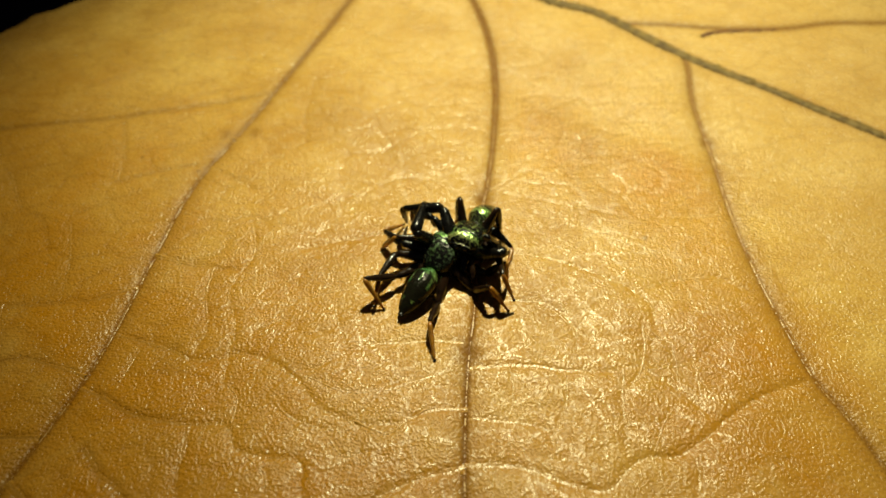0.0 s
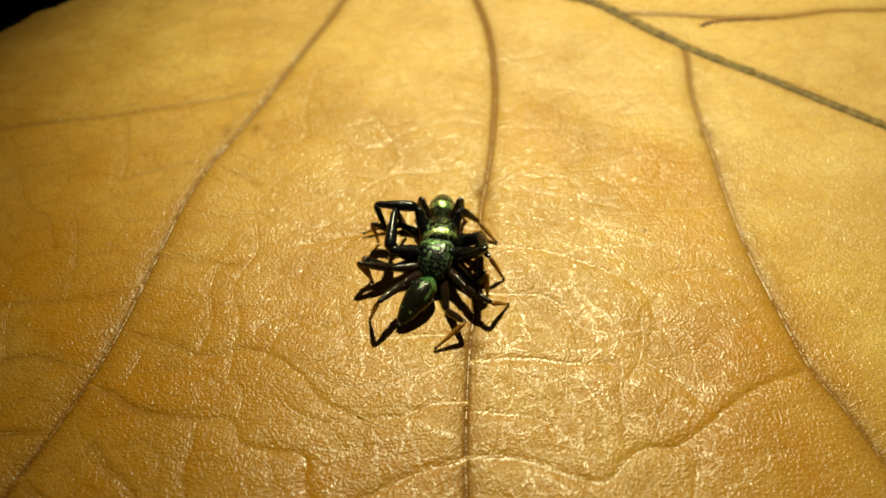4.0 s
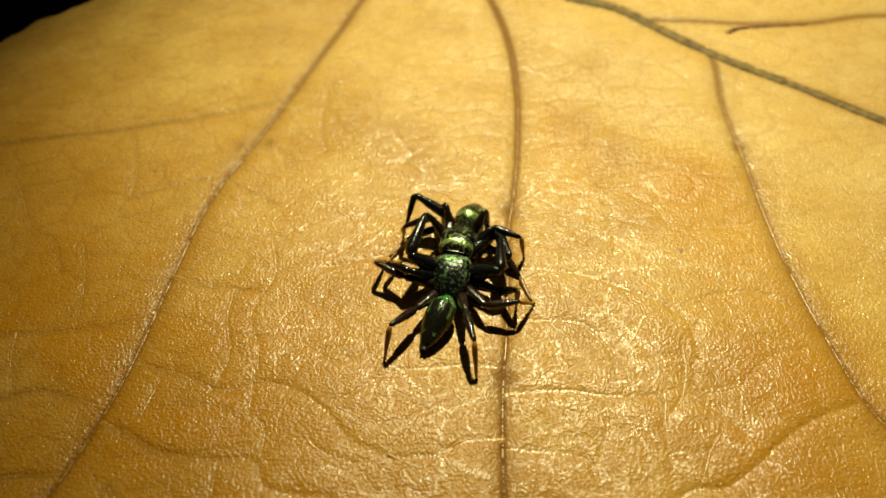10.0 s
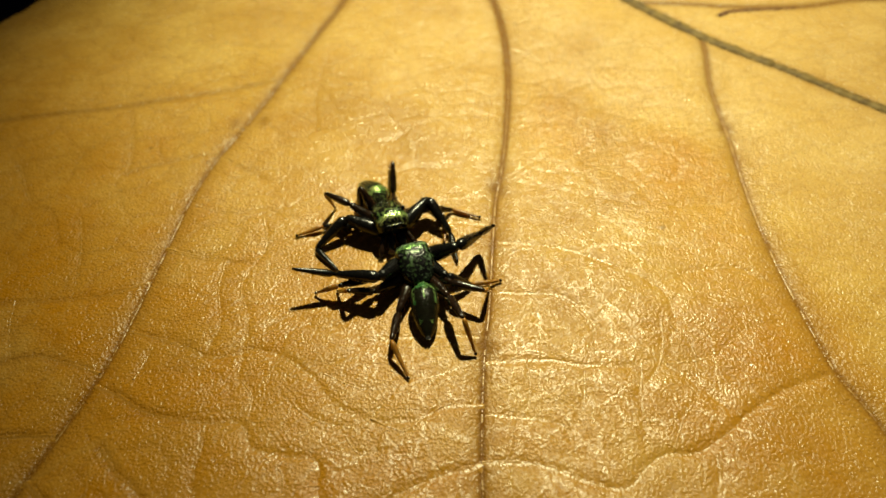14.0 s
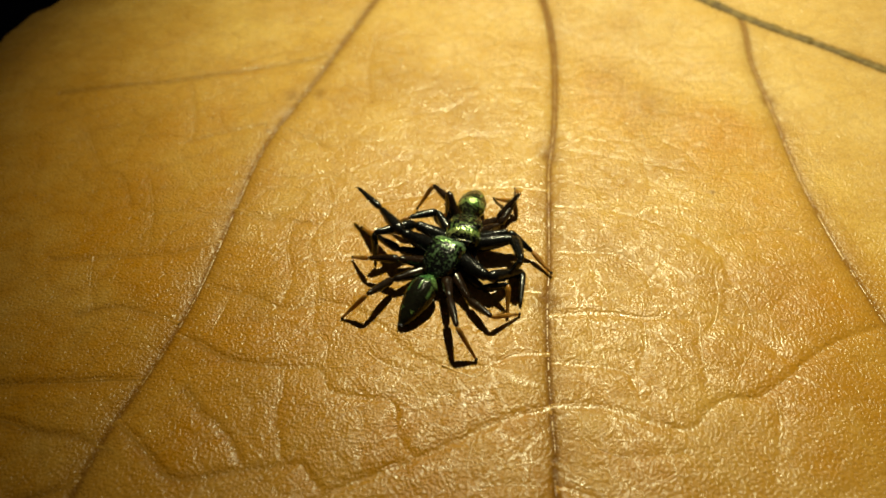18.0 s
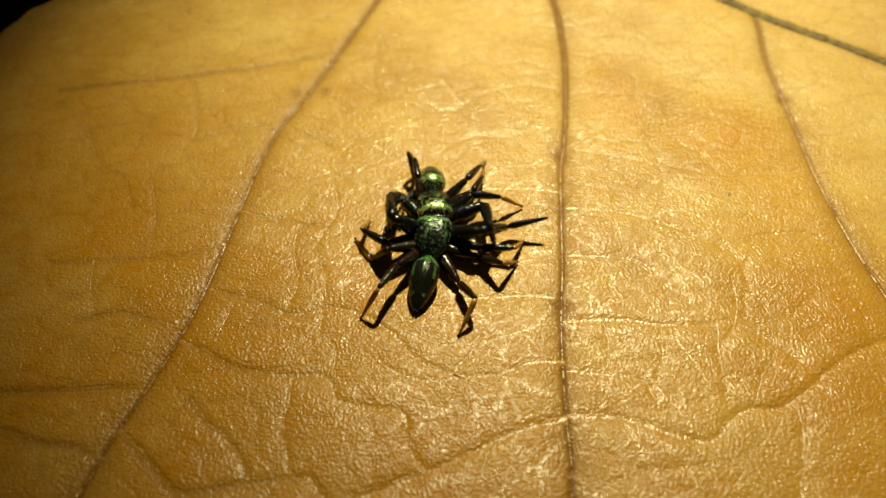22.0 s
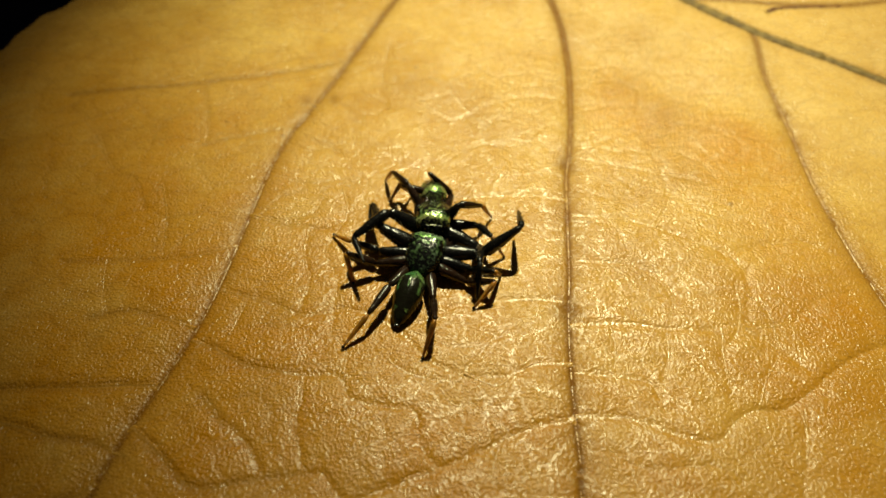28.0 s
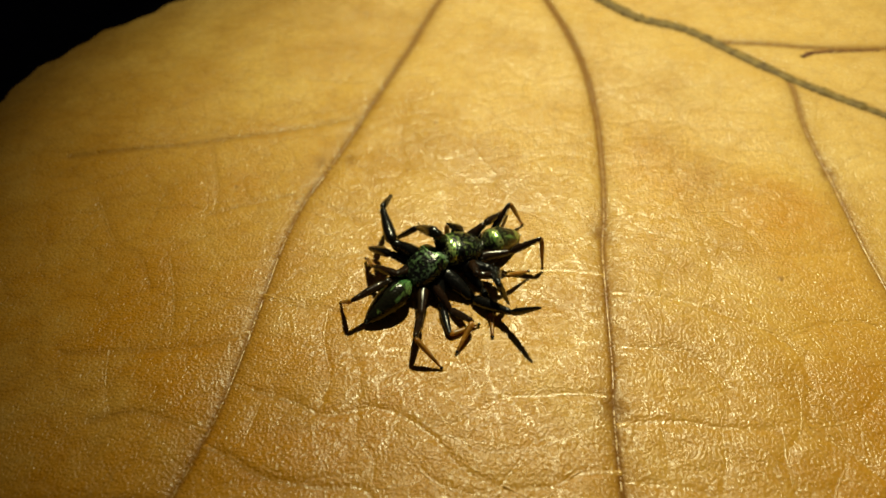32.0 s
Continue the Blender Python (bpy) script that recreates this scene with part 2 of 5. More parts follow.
# ---- the leaf ----
VEINS = [
    ("main_vein", 0.25, [(-0.1, 58.6), (1.7, 51.2), (3.2, 43.7), (3.5, 37.6), (3.1, 32.0), (2.6, 28.1), (2.2, 25.9), (1.9, 22.8), (1.6, 19.3), (1.3, 16.9), (1.1, 14.2), (1.0, 11.8), (1.0, 10.1), (0.9, 9.4), (0.8, 6.2), (0.7, 3.0)]),
    ("lateral_vein", 0.22, [(-2.7, 58.9), (-6.0, 50.3), (-8.2, 42.7), (-11.6, 32.0), (-12.6, 29.2), (-13.3, 25.8), (-13.8, 21.4), (-14.2, 18.3), (-14.7, 15.6), (-15.5, 12.9), (-16.0, 11.3), (-16.3, 10.1), (-16.5, 9.1), (-16.6, 8.2), (-16.6, 6.8), (-16.8, 3.7), (-17.2, 0.7)]),
    ("midrib", 0.72, [(3.6, 53.6), (7.5, 48.6), (11.4, 46.4), (15.5, 41.5), (18.5, 38.7), (21.7, 36.1), (25.9, 32.3), (28.9, 29.8)]),
    ("lateral_vein", 0.24, [(14.5, 43.0), (16.1, 40.6), (15.4, 35.2), (15.3, 30.8), (15.1, 26.5), (15.1, 22.1), (15.4, 18.6), (15.7, 15.9), (16.4, 14.0), (17.0, 11.9), (17.7, 9.7), (18.6, 6.7), (19.6, 3.6)]),
    ("lateral_vein", 0.22, [(12.4, 45.3), (15.9, 44.9), (19.0, 44.5), (23.7, 44.4), (27.6, 45.2), (31.6, 45.5), (36.5, 46.2)]),
]
BRANCHES = []
BRANCHES.append((0.11, [(-10.7, 36.1), (-15.8, 34.5), (-19.9, 33.4), (-25.9, 32.3)]))
BRANCHES.append((0.08, [(-12.7, 29.5), (-14.6, 28.9), (-17.2, 27.9)]))
BRANCHES.append((0.07, [(-9.5, 39.6), (-11.3, 39.8), (-14.0, 40.1)]))
BRANCHES.append((0.08, [(-13.9, 20.7), (-15.6, 19.9), (-17.9, 19.6), (-21.5, 19.4)]))
BRANCHES.append((0.13, [(-15.5, 13.1), (-18.1, 13.0), (-20.4, 12.9), (-22.1, 12.8)]))
BRANCHES.append((0.09, [(-14.7, 15.9), (-16.4, 16.4), (-17.7, 16.7), (-19.3, 16.3)]))
BRANCHES.append((0.08, [(-12.5, 29.2), (-11.5, 28.5), (-10.4, 27.8), (-9.7, 27.4)]))
BRANCHES.append((0.11, [(-14.7, 15.3), (-13.5, 14.8), (-12.4, 14.2), (-11.1, 13.8), (-9.7, 13.6), (-8.4, 13.6), (-7.7, 12.5), (-6.4, 12.2), (-5.2, 12.0), (-5.0, 10.7), (-4.3, 9.8)]))
BRANCHES.append((0.09, [(-14.0, 18.0), (-11.6, 17.2), (-10.0, 16.6), (-8.1, 16.9), (-6.0, 15.8), (-4.8, 14.4), (-3.1, 13.6)]))
BRANCHES.append((0.07, [(-13.7, 22.7), (-12.4, 22.3), (-10.9, 22.0)]))
BRANCHES.append((0.09, [(2.2, 23.0), (4.8, 22.7), (6.9, 21.9), (8.6, 21.0), (9.8, 19.6)]))
BRANCHES.append((0.10, [(1.3, 16.3), (2.7, 16.5), (4.2, 16.5), (5.4, 16.3), (7.5, 16.2)]))
BRANCHES.append((0.12, [(1.0, 12.0), (3.3, 11.9), (4.8, 11.3), (6.2, 11.0), (7.3, 12.0), (8.1, 12.4), (9.4, 12.5), (11.4, 13.9), (13.2, 15.0), (15.3, 15.7)]))
BRANCHES.append((0.08, [(1.2, 14.0), (2.7, 13.9), (4.2, 13.6), (4.5, 12.9)]))
BRANCHES.append((0.05, [(2.7, 32.8), (0.5, 32.9), (-1.8, 31.8), (-3.1, 30.6)]))
BRANCHES.append((0.05, [(1.0, 27.0), (-0.3, 28.2), (-2.1, 28.4), (-3.8, 27.3), (-4.6, 25.7)]))
BRANCHES.append((0.09, [(2.0, 24.1), (0.2, 24.4), (-1.2, 24.4), (-3.5, 24.1), (-6.6, 23.2)]))
BRANCHES.append((0.13, [(1.0, 11.9), (-0.2, 11.6), (-1.5, 11.1), (-2.7, 10.5), (-4.2, 9.8)]))
BRANCHES.append((0.13, [(-4.4, 9.7), (-5.6, 9.2), (-6.8, 8.7), (-7.8, 8.1)]))
BRANCHES.append((0.09, [(1.2, 14.4), (-0.3, 14.3), (-1.5, 13.8), (-3.0, 13.6)]))
BRANCHES.append((0.08, [(14.8, 25.9), (13.1, 25.6), (11.0, 25.4)]))
BRANCHES.append((0.08, [(10.1, 12.4), (9.7, 11.0), (9.2, 9.8), (8.8, 8.8)]))
BRANCHES.append((0.07, [(9.1, 18.6), (8.9, 17.3), (8.4, 16.1), (7.6, 15.0), (7.4, 13.7), (7.3, 12.4)]))
BRANCHES.append((0.06, [(2.7, 27.5), (3.7, 28.3), (4.9, 29.0)]))
BRANCHES.append((0.06, [(2.8, 27.4), (4.0, 27.0), (5.3, 26.6), (6.5, 26.2), (7.8, 25.9), (9.6, 25.4)]))
BRANCHES.append((0.08, [(8.7, 16.4), (9.7, 15.5), (10.9, 14.1)]))
BRANCHES.append((0.08, [(1.1, 17.6), (-0.3, 17.7), (-1.6, 17.6), (-2.9, 17.5), (-4.0, 17.0), (-5.2, 16.2), (-5.9, 16.2)]))
BRANCHES.append((0.06, [(3.3, 20.1), (4.7, 19.8), (5.6, 19.0), (6.0, 17.8), (5.4, 16.4)]))
BRANCHES.append((0.06, [(8.6, 27.9), (9.7, 26.9), (9.9, 25.6)]))
BRANCHES.append((0.06, [(9.4, 18.3), (10.1, 17.2), (9.9, 15.4)]))
BRANCHES.append((0.06, [(-5.9, 20.1), (-4.4, 20.5), (-3.1, 20.6), (-1.3, 20.4)]))
BRANCHES.append((0.06, [(-4.7, 19.7), (-4.4, 18.3), (-4.0, 17.4)]))
BRANCHES.append((0.06, [(-2.6, 24.1), (-2.3, 22.9), (-1.2, 22.3), (-0.1, 22.2)]))
BRANCHES.append((0.06, [(-8.1, 18.2), (-6.9, 18.8), (-5.8, 18.0), (-4.6, 18.4)]))
BRANCHES.append((0.06, [(-5.4, 15.8), (-4.1, 15.2), (-3.0, 15.1), (-1.4, 15.8)]))
BRANCHES.append((0.10, [(-21.3, 11.4), (-19.9, 11.1), (-18.6, 10.7), (-17.1, 10.5), (-16.0, 10.1)]))
BRANCHES.append((0.13, [(-16.6, 9.1), (-17.0, 8.6), (-17.7, 8.3), (-18.6, 8.0)]))
BRANCHES.append((0.11, [(-16.0, 11.3), (-15.0, 10.5), (-13.9, 9.5), (-13.1, 8.9), (-12.1, 8.9), (-11.2, 9.1), (-10.2, 9.3), (-9.3, 9.4), (-8.5, 9.5), (-8.1, 9.0), (-7.4, 8.3)]))
BRANCHES.append((0.09, [(-13.6, 12.6), (-12.8, 11.7), (-11.8, 11.0), (-11.1, 10.2), (-10.7, 9.5), (-10.2, 9.3)]))
BRANCHES.append((0.08, [(-9.8, 13.5), (-9.7, 12.4), (-9.8, 11.9), (-9.5, 10.5), (-9.1, 9.5)]))
BRANCHES.append((0.07, [(-6.4, 14.4), (-5.8, 13.9), (-4.7, 13.5), (-3.5, 13.4)]))
BRANCHES.append((0.06, [(-3.5, 13.4), (-3.1, 14.1), (-2.5, 14.9), (-2.1, 15.5), (-1.0, 15.8)]))
BRANCHES.append((0.06, [(-3.3, 13.8), (-2.4, 13.4), (-1.9, 13.3), (-1.2, 13.9), (-0.4, 14.4), (0.9, 14.7)]))
BRANCHES.append((0.06, [(-4.2, 13.0), (-3.6, 12.3), (-2.8, 12.5), (-2.0, 12.3)]))
BRANCHES.append((0.06, [(-6.3, 10.9), (-6.5, 11.6), (-7.1, 12.1), (-7.7, 12.6)]))
BRANCHES.append((0.06, [(-5.0, 11.1), (-5.8, 10.9), (-6.2, 10.1), (-6.4, 9.0)]))
BRANCHES.append((0.06, [(-2.1, 10.4), (-2.3, 9.3), (-1.9, 8.7), (-2.1, 8.0)]))
BRANCHES.append((0.06, [(-1.9, 8.7), (-1.0, 8.8), (0.6, 8.7)]))
BRANCHES.append((0.08, [(7.8, 21.3), (9.2, 20.6), (9.7, 18.9), (8.9, 16.4)]))
BRANCHES.append((0.08, [(2.1, 20.0), (3.6, 20.0), (4.9, 19.8), (5.8, 18.8), (6.1, 17.8), (5.6, 16.4)]))
BRANCHES.append((0.07, [(7.8, 16.3), (7.5, 14.8), (7.5, 13.8), (7.3, 12.2)]))
BRANCHES.append((0.07, [(9.9, 12.3), (9.8, 11.3), (9.3, 10.1), (8.8, 9.5)]))
BRANCHES.append((0.07, [(8.9, 16.3), (10.3, 16.5), (11.4, 17.0), (12.6, 18.0), (14.1, 18.3)]))
BRANCHES.append((0.08, [(9.7, 20.8), (11.6, 21.4), (13.2, 21.4), (14.5, 20.5)]))
BRANCHES.append((0.10, [(0.9, 8.7), (2.0, 8.4), (2.7, 8.1)]))
BRANCHES.append((0.06, [(5.4, 16.1), (5.2, 14.5), (4.7, 13.3), (4.5, 11.8)]))
BRANCHES.append((0.06, [(3.0, 16.4), (3.1, 15.0), (2.7, 13.7)]))
BRANCHES.append((0.06, [(2.1, 11.8), (2.1, 10.7), (3.1, 10.0), (4.0, 9.8), (6.0, 10.1)]))
BRANCHES.append((0.06, [(8.3, 12.4), (9.0, 13.8), (9.8, 14.9), (10.4, 16.4)]))
BRANCHES.append((0.07, [(-23.2, 28.7), (-21.5, 25.9), (-20.1, 25.1), (-18.9, 23.0)]))
BRANCHES.append((0.08, [(-13.5, 22.5), (-12.1, 22.1), (-10.7, 21.9), (-9.3, 21.7)]))
BRANCHES.append((0.07, [(-12.9, 25.5), (-11.1, 24.9), (-9.7, 25.3), (-8.5, 24.9)]))
BRANCHES.append((0.07, [(-18.4, 33.2), (-17.4, 29.9), (-17.1, 27.9)]))
BRANCHES.append((0.07, [(-10.7, 21.9), (-10.7, 20.2), (-10.2, 18.4), (-10.4, 17.0)]))
BRANCHES.append((0.06, [(-18.5, 24.7), (-17.7, 22.6), (-17.2, 19.8)]))
BRANCHES.append((0.06, [(-13.2, 15.6), (-12.9, 16.8), (-12.8, 17.5)]))
BRANCHES.append((0.06, [(-9.4, 24.9), (-9.0, 22.8), (-9.7, 20.5), (-9.0, 18.5), (-9.0, 16.7)]))
BRANCHES.append((0.06, [(-19.7, 19.6), (-19.3, 17.9), (-18.6, 16.4)]))
BRANCHES.append((0.06, [(-8.2, 13.7), (-8.2, 14.8), (-8.9, 15.7), (-8.9, 16.6)]))
BRANCHES.append((0.06, [(-7.5, 31.5), (-8.0, 34.0), (-7.8, 37.8)]))
BRANCHES.append((0.06, [(4.3, 22.8), (5.2, 24.8), (7.2, 26.2), (9.4, 25.4)]))
BRANCHES.append((0.06, [(6.1, 22.2), (7.1, 24.0), (7.2, 26.2)]))
# brown nodes on the veins: place, radius, strength
NODES = [(2.3, 26.8, 0.55, 0.80), (1.3, 17.1, 0.60, 0.80), (15.3, 31.6, 0.50, 0.85), (-12.2, 32.0, 0.40, 0.50), (1.3, 17.2, 0.50, 0.50), (-10.7, 32.3, 0.40, 0.50)]
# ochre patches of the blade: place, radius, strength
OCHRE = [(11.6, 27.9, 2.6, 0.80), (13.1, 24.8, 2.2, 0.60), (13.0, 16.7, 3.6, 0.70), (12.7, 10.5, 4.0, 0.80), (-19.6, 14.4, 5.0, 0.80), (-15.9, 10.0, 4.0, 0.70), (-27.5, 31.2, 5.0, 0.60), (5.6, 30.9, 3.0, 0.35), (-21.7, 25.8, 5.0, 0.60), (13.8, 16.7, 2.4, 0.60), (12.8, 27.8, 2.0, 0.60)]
SCAR = [(9.4, 38.8), (9.8, 38.3), (10.1, 37.5)]
TEAR = [(17.9, 43.2), (18.7, 43.7), (19.9, 43.9), (21.6, 44.0), (23.5, 44.2)]


CENTRE = np.array((0.0, 28.0))
RIM_ANGLES = np.array((-180, -150, -120, -90, -60, -30, 0, 30, 60, 90, 115, 139, 155, 168, 180))
RIM_RADII = np.array((34.2, 36, 36, 37, 40, 46, 52, 54, 46, 34, 33, 33.6, 34.5, 33.8, 34.2))


def rim(angle):
    """The leaf's outline: its radius in millimetres round the centre, with a slightly uneven edge."""
    a = np.degrees(angle)
    r = np.zeros_like(a)
    for k in range(-4, 5):
        r += np.interp((a + 2.2 * k + 180) % 360 - 180, RIM_ANGLES, RIM_RADII)
    return r / 9 + 0.15 * np.sin(angle * 37) + 0.10 * np.sin(angle * 83 + 1)


def worley(x, y, size, seed):
    """Distance to the nearest and second nearest of scattered points, about a size apart."""
    gx, gy = np.floor(x / size).astype(int), np.floor(y / size).astype(int)
    d1, d2 = np.full(x.shape, 9e9), np.full(x.shape, 9e9)
    for i in (-1, 0, 1):
        for j in (-1, 0, 1):
            cx, cy = gx + i, gy + j
            h = np.sin(cx * 127.1 + cy * 311.7 + seed) * 43758.5453
            g = np.sin(cx * 269.5 + cy * 183.3 + seed) * 43758.5453
            d = np.hypot((cx + h - np.floor(h)) * size - x, (cy + g - np.floor(g)) * size - y)
            d2 = np.where(d < d1, d1, np.minimum(d2, d))
            d1 = np.minimum(d1, d)
    return d1, d2


def swell(x, y):
    """Broad undulation of the blade, in millimetres."""
    return (0.08 * np.sin(x * 0.31 + 0.6 * np.sin(y * 0.17)) * np.sin(y * 0.27 + 1.1)
            + 0.035 * np.sin(x * 0.83 + y * 0.36) * np.cos(y * 0.71 - x * 0.22))


def droop(x, y):
    """The outer margin bends down towards the ground."""
    a = np.arctan2(y - CENTRE[1], x - CENTRE[0])
    q = np.hypot(x - CENTRE[0], y - CENTRE[1]) / rim(a)
    seen = np.exp(-((np.degrees(a) - 150) / 45) ** 4)
    return -(5.0 - 4.6 * seen) * np.clip((q - 0.80) / 0.20, 0, 1) ** 2


LINES = [(n, w, spline(p, 0.2)) for n, w, p in VEINS]
TWIGS = []
for w, p in BRANCHES:
    q = spline(p, 0.15)
    jitter = np.cumsum(np.random.default_rng(len(TWIGS)).normal(0, 0.009, q.shape), axis=0)
    TWIGS.append((w, q + jitter - np.linspace(0, 1, len(q))[:, None] * jitter[-1]))


def near(x, y, line):
    """Distance of many points from a densely sampled line (millimetres; large where it is far off)."""
    d = np.full(x.shape, 9.0)
    for a, b in ((k, k + 16) for k in range(0, len(line), 16)):
        seg = line[a:b + 1]
        lo, hi = seg.min(0) - 2.4, seg.max(0) + 2.4
        idx = np.nonzero((x > lo[0]) & (x < hi[0]) & (y > lo[1]) & (y < hi[1]))[0]
        if len(idx):
            e = np.hypot(x[idx, None] - seg[None, :, 0], y[idx, None] - seg[None, :, 1]).min(1)
            d[idx] = np.minimum(d[idx], e)
    return d


def twig_stain_shade(x, y):
    """Brown of the side veins plus painted groove shade, stronger on the leaf's left flank and towards its stalk."""
    return 0.03 + 0.42 * np.clip(np.maximum((-x - 7) / 6, (y - 27) / 8), 0, 1)


def relief(x, y):
    """Height of the blade in millimetres, and how dark it is: brown beside its veins, painted shade in its creases. The
    blade is quilted: it sinks to a crease at every vein.
    """
    z = swell(x, y) + droop(x, y)
    stain_shade = np.zeros_like(x)
    warp = 0.25 * np.sin(x * 2.3 + y) + 0.2 * np.sin(y * 3.1 - x * 0.7)
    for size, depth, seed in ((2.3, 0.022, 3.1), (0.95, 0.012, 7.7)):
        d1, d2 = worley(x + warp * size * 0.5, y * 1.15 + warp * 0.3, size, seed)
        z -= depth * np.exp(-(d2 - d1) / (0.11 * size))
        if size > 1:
            # shade of the cell creases painted dark, left of and beyond the glint
            off_glint = np.clip(np.maximum((-x - 5) / 6, (y - 24) / 8), 0, 1)
            stain_shade = np.maximum(stain_shade, 0.20 * off_glint * np.exp(-(d2 - d1) / (0.07 * size)))
    crease = np.zeros_like(x)
    for n, w, line in LINES:
        d = near(x, y, line)
        crease = np.maximum(crease, 0.09 * np.exp(-d / 0.50) + 0.05 * np.exp(-d / 0.16))
        rim_of = 0.45 * w + 0.11 + 0.16 * np.clip((y - 26) / 18, 0, 1)
        stain_shade = np.maximum(stain_shade, np.maximum((0.95 if n == "main_vein" else 0.82) * np.exp(-(d / rim_of) ** 2), 0.30 * np.exp(-(d / 0.75) ** 2)))
    for w, line in TWIGS:
        d = near(x, y, line)
        crease = np.maximum(crease, 0.80 * max(w - 0.045, 0.006) * np.exp(-d / 0.36) + (0.005 + 0.55 * w) * np.exp(-d / 0.10))
        # side veins: their own brown, with the shade of their grooves painted in
        stain_shade = np.maximum(stain_shade, twig_stain_shade(x, y) * min(1.0, max(0.15, (w - 0.05) / 0.05)) * np.exp(-(d / (1.4 * w + 0.10)) ** 2))
    z -= crease
    for cx, cy, r, k in NODES:
        stain_shade = np.maximum(stain_shade, k * np.exp(-((x - cx) ** 2 + ((y - cy) * 0.6) ** 2) / r ** 2))
    return z, stain_shade


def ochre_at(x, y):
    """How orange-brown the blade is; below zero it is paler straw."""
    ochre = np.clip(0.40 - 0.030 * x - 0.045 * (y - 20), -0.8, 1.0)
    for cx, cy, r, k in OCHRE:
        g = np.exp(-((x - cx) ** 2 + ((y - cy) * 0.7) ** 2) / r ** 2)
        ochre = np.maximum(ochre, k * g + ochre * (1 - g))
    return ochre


def tint(me, stain_shade, ochre, wax):
    for name, values in (("stain_shade", stain_shade), ("ochre", ochre), ("wax", wax)):
        me.attributes.new(name, "FLOAT", "POINT").data.foreach_set("value", np.asarray(values, np.float32))


def blade_mesh(turns=1240, rings=390, under=10):
    """The blade as rings round its centre, closest where the animals stand, with a coarser underside."""
    a = np.linspace(-math.pi, math.pi, turns, endpoint=False)
    q = np.concatenate((np.linspace(0.004, 1, rings) ** 0.92, np.linspace(1, 0.004, under)))
    r = rim(a)
    x = (CENTRE[0] + np.outer(q, r * np.cos(a))).ravel()
    y = (CENTRE[1] + np.outer(q, r * np.sin(a))).ravel()
    top = rings * turns
    z, stain_shade = relief(x, y)
    z[top:] = swell(x[top:], y[top:]) + droop(x[top:], y[top:]) - 0.30
    z[top:top + turns] = z[top - turns:top] - 0.16
    co = np.column_stack((x, y, z)) * MM
    idx = np.arange(len(x)).reshape(-1, turns)
    nxt = np.roll(idx, -1, axis=1)
    quads = np.stack((idx[:-1], idx[1:], nxt[1:], nxt[:-1]), axis=-1).reshape(-1, 4)
    me = bpy.data.meshes.new("blade")
    me.vertices.add(len(co))
    me.vertices.foreach_set("co", co.ravel())
    loops = np.concatenate((quads.ravel(), idx[0], idx[-1][::-1]))
    starts = np.append(np.arange(len(quads)) * 4, (len(quads) * 4, len(quads) * 4 + turns))
    me.loops.add(len(loops))
    me.loops.foreach_set("vertex_index", loops)
    me.polygons.add(len(starts))
    me.polygons.foreach_set("loop_start", starts)
    me.update(calc_edges=True)
    me.validate()
    me.polygons.foreach_set("use_smooth", [True] * len(me.polygons))
    tint(me, stain_shade, ochre_at(x, y), np.zeros_like(x))
    me.materials.append(BLADE)
    return me


def twig_mesh(line, width, lift):
    """A low side vein that swells gently out of the blade, of the blade's own skin."""
    x, y = line[:, 0], line[:, 1]
    tan = np.gradient(line, axis=0)
    tan /= np.linalg.norm(tan, axis=1)[:, None] + 1e-9
    n, sides = len(line), 9
    u = np.linspace(-1, 1, sides)
    s = np.linspace(1, 0.5, n)[:, None] * (1 + 0.12 * np.random.default_rng(n).normal(size=(n, 1)))
    off = u[None] * width * 1.5 * s
    vx, vy = x[:, None] - tan[:, 1:] * off, y[:, None] + tan[:, :1] * off
    bell = np.exp(-(u / 0.42) ** 2)
    ground = relief(vx.ravel(), vy.ravel())[0].reshape(vx.shape)
    vz = ground + lift * s * bell[None] - 0.010
    verts = np.stack((vx, vy, vz), -1).reshape(-1, 3) * MM
    i = np.arange(n * sides).reshape(n, sides)
    faces = np.stack((i[:-1, :-1], i[:-1, 1:], i[1:, 1:], i[1:, :-1]), -1).reshape(-1, 4)
    me = mesh_of("side_vein", verts, faces.tolist(), BLADE)
    tint(me, (twig_stain_shade(vx, vy) * min(1.0, max(0.15, (width / 1.25 - 0.05) / 0.05)) * bell[None]).ravel(), ochre_at(vx.ravel(), vy.ravel()), np.broadcast_to(bell[None], vx.shape).ravel())
    return me


def strand_mesh(name, line, width, lift, material, taper=0.55, sides=6):
    """A raised vein lying half sunk in the blade along a line."""
    x, y = line[:, 0], line[:, 1]
    z = relief(x, y)[0]
    z = np.convolve(np.pad(z, 3, mode="edge"), np.ones(7) / 7, "valid")
    tan = np.gradient(line, axis=0)
    tan /= np.linalg.norm(tan, axis=1)[:, None] + 1e-9
    verts, faces, n = [], [], len(line)
    rng = np.random.default_rng(n)
    for k in range(n):
        s = (1 - (1 - taper) * k / n) * (1 + 0.10 * rng.normal())
        for j in range(sides):
            b = math.pi * j / (sides - 1)
            off, up = -math.cos(b) * width * 0.5 * s, math.sin(b) * lift * s - 0.04
            verts.append(((x[k] - tan[k, 1] * off) * MM, (y[k] + tan[k, 0] * off) * MM, (z[k] + up) * MM))
    for k in range(n - 1):
        for j in range(sides - 1):
            a = k * sides + j
            faces.append((a, a + 1, a + sides + 1, a + sides))
    return mesh_of(name, verts, faces, material)


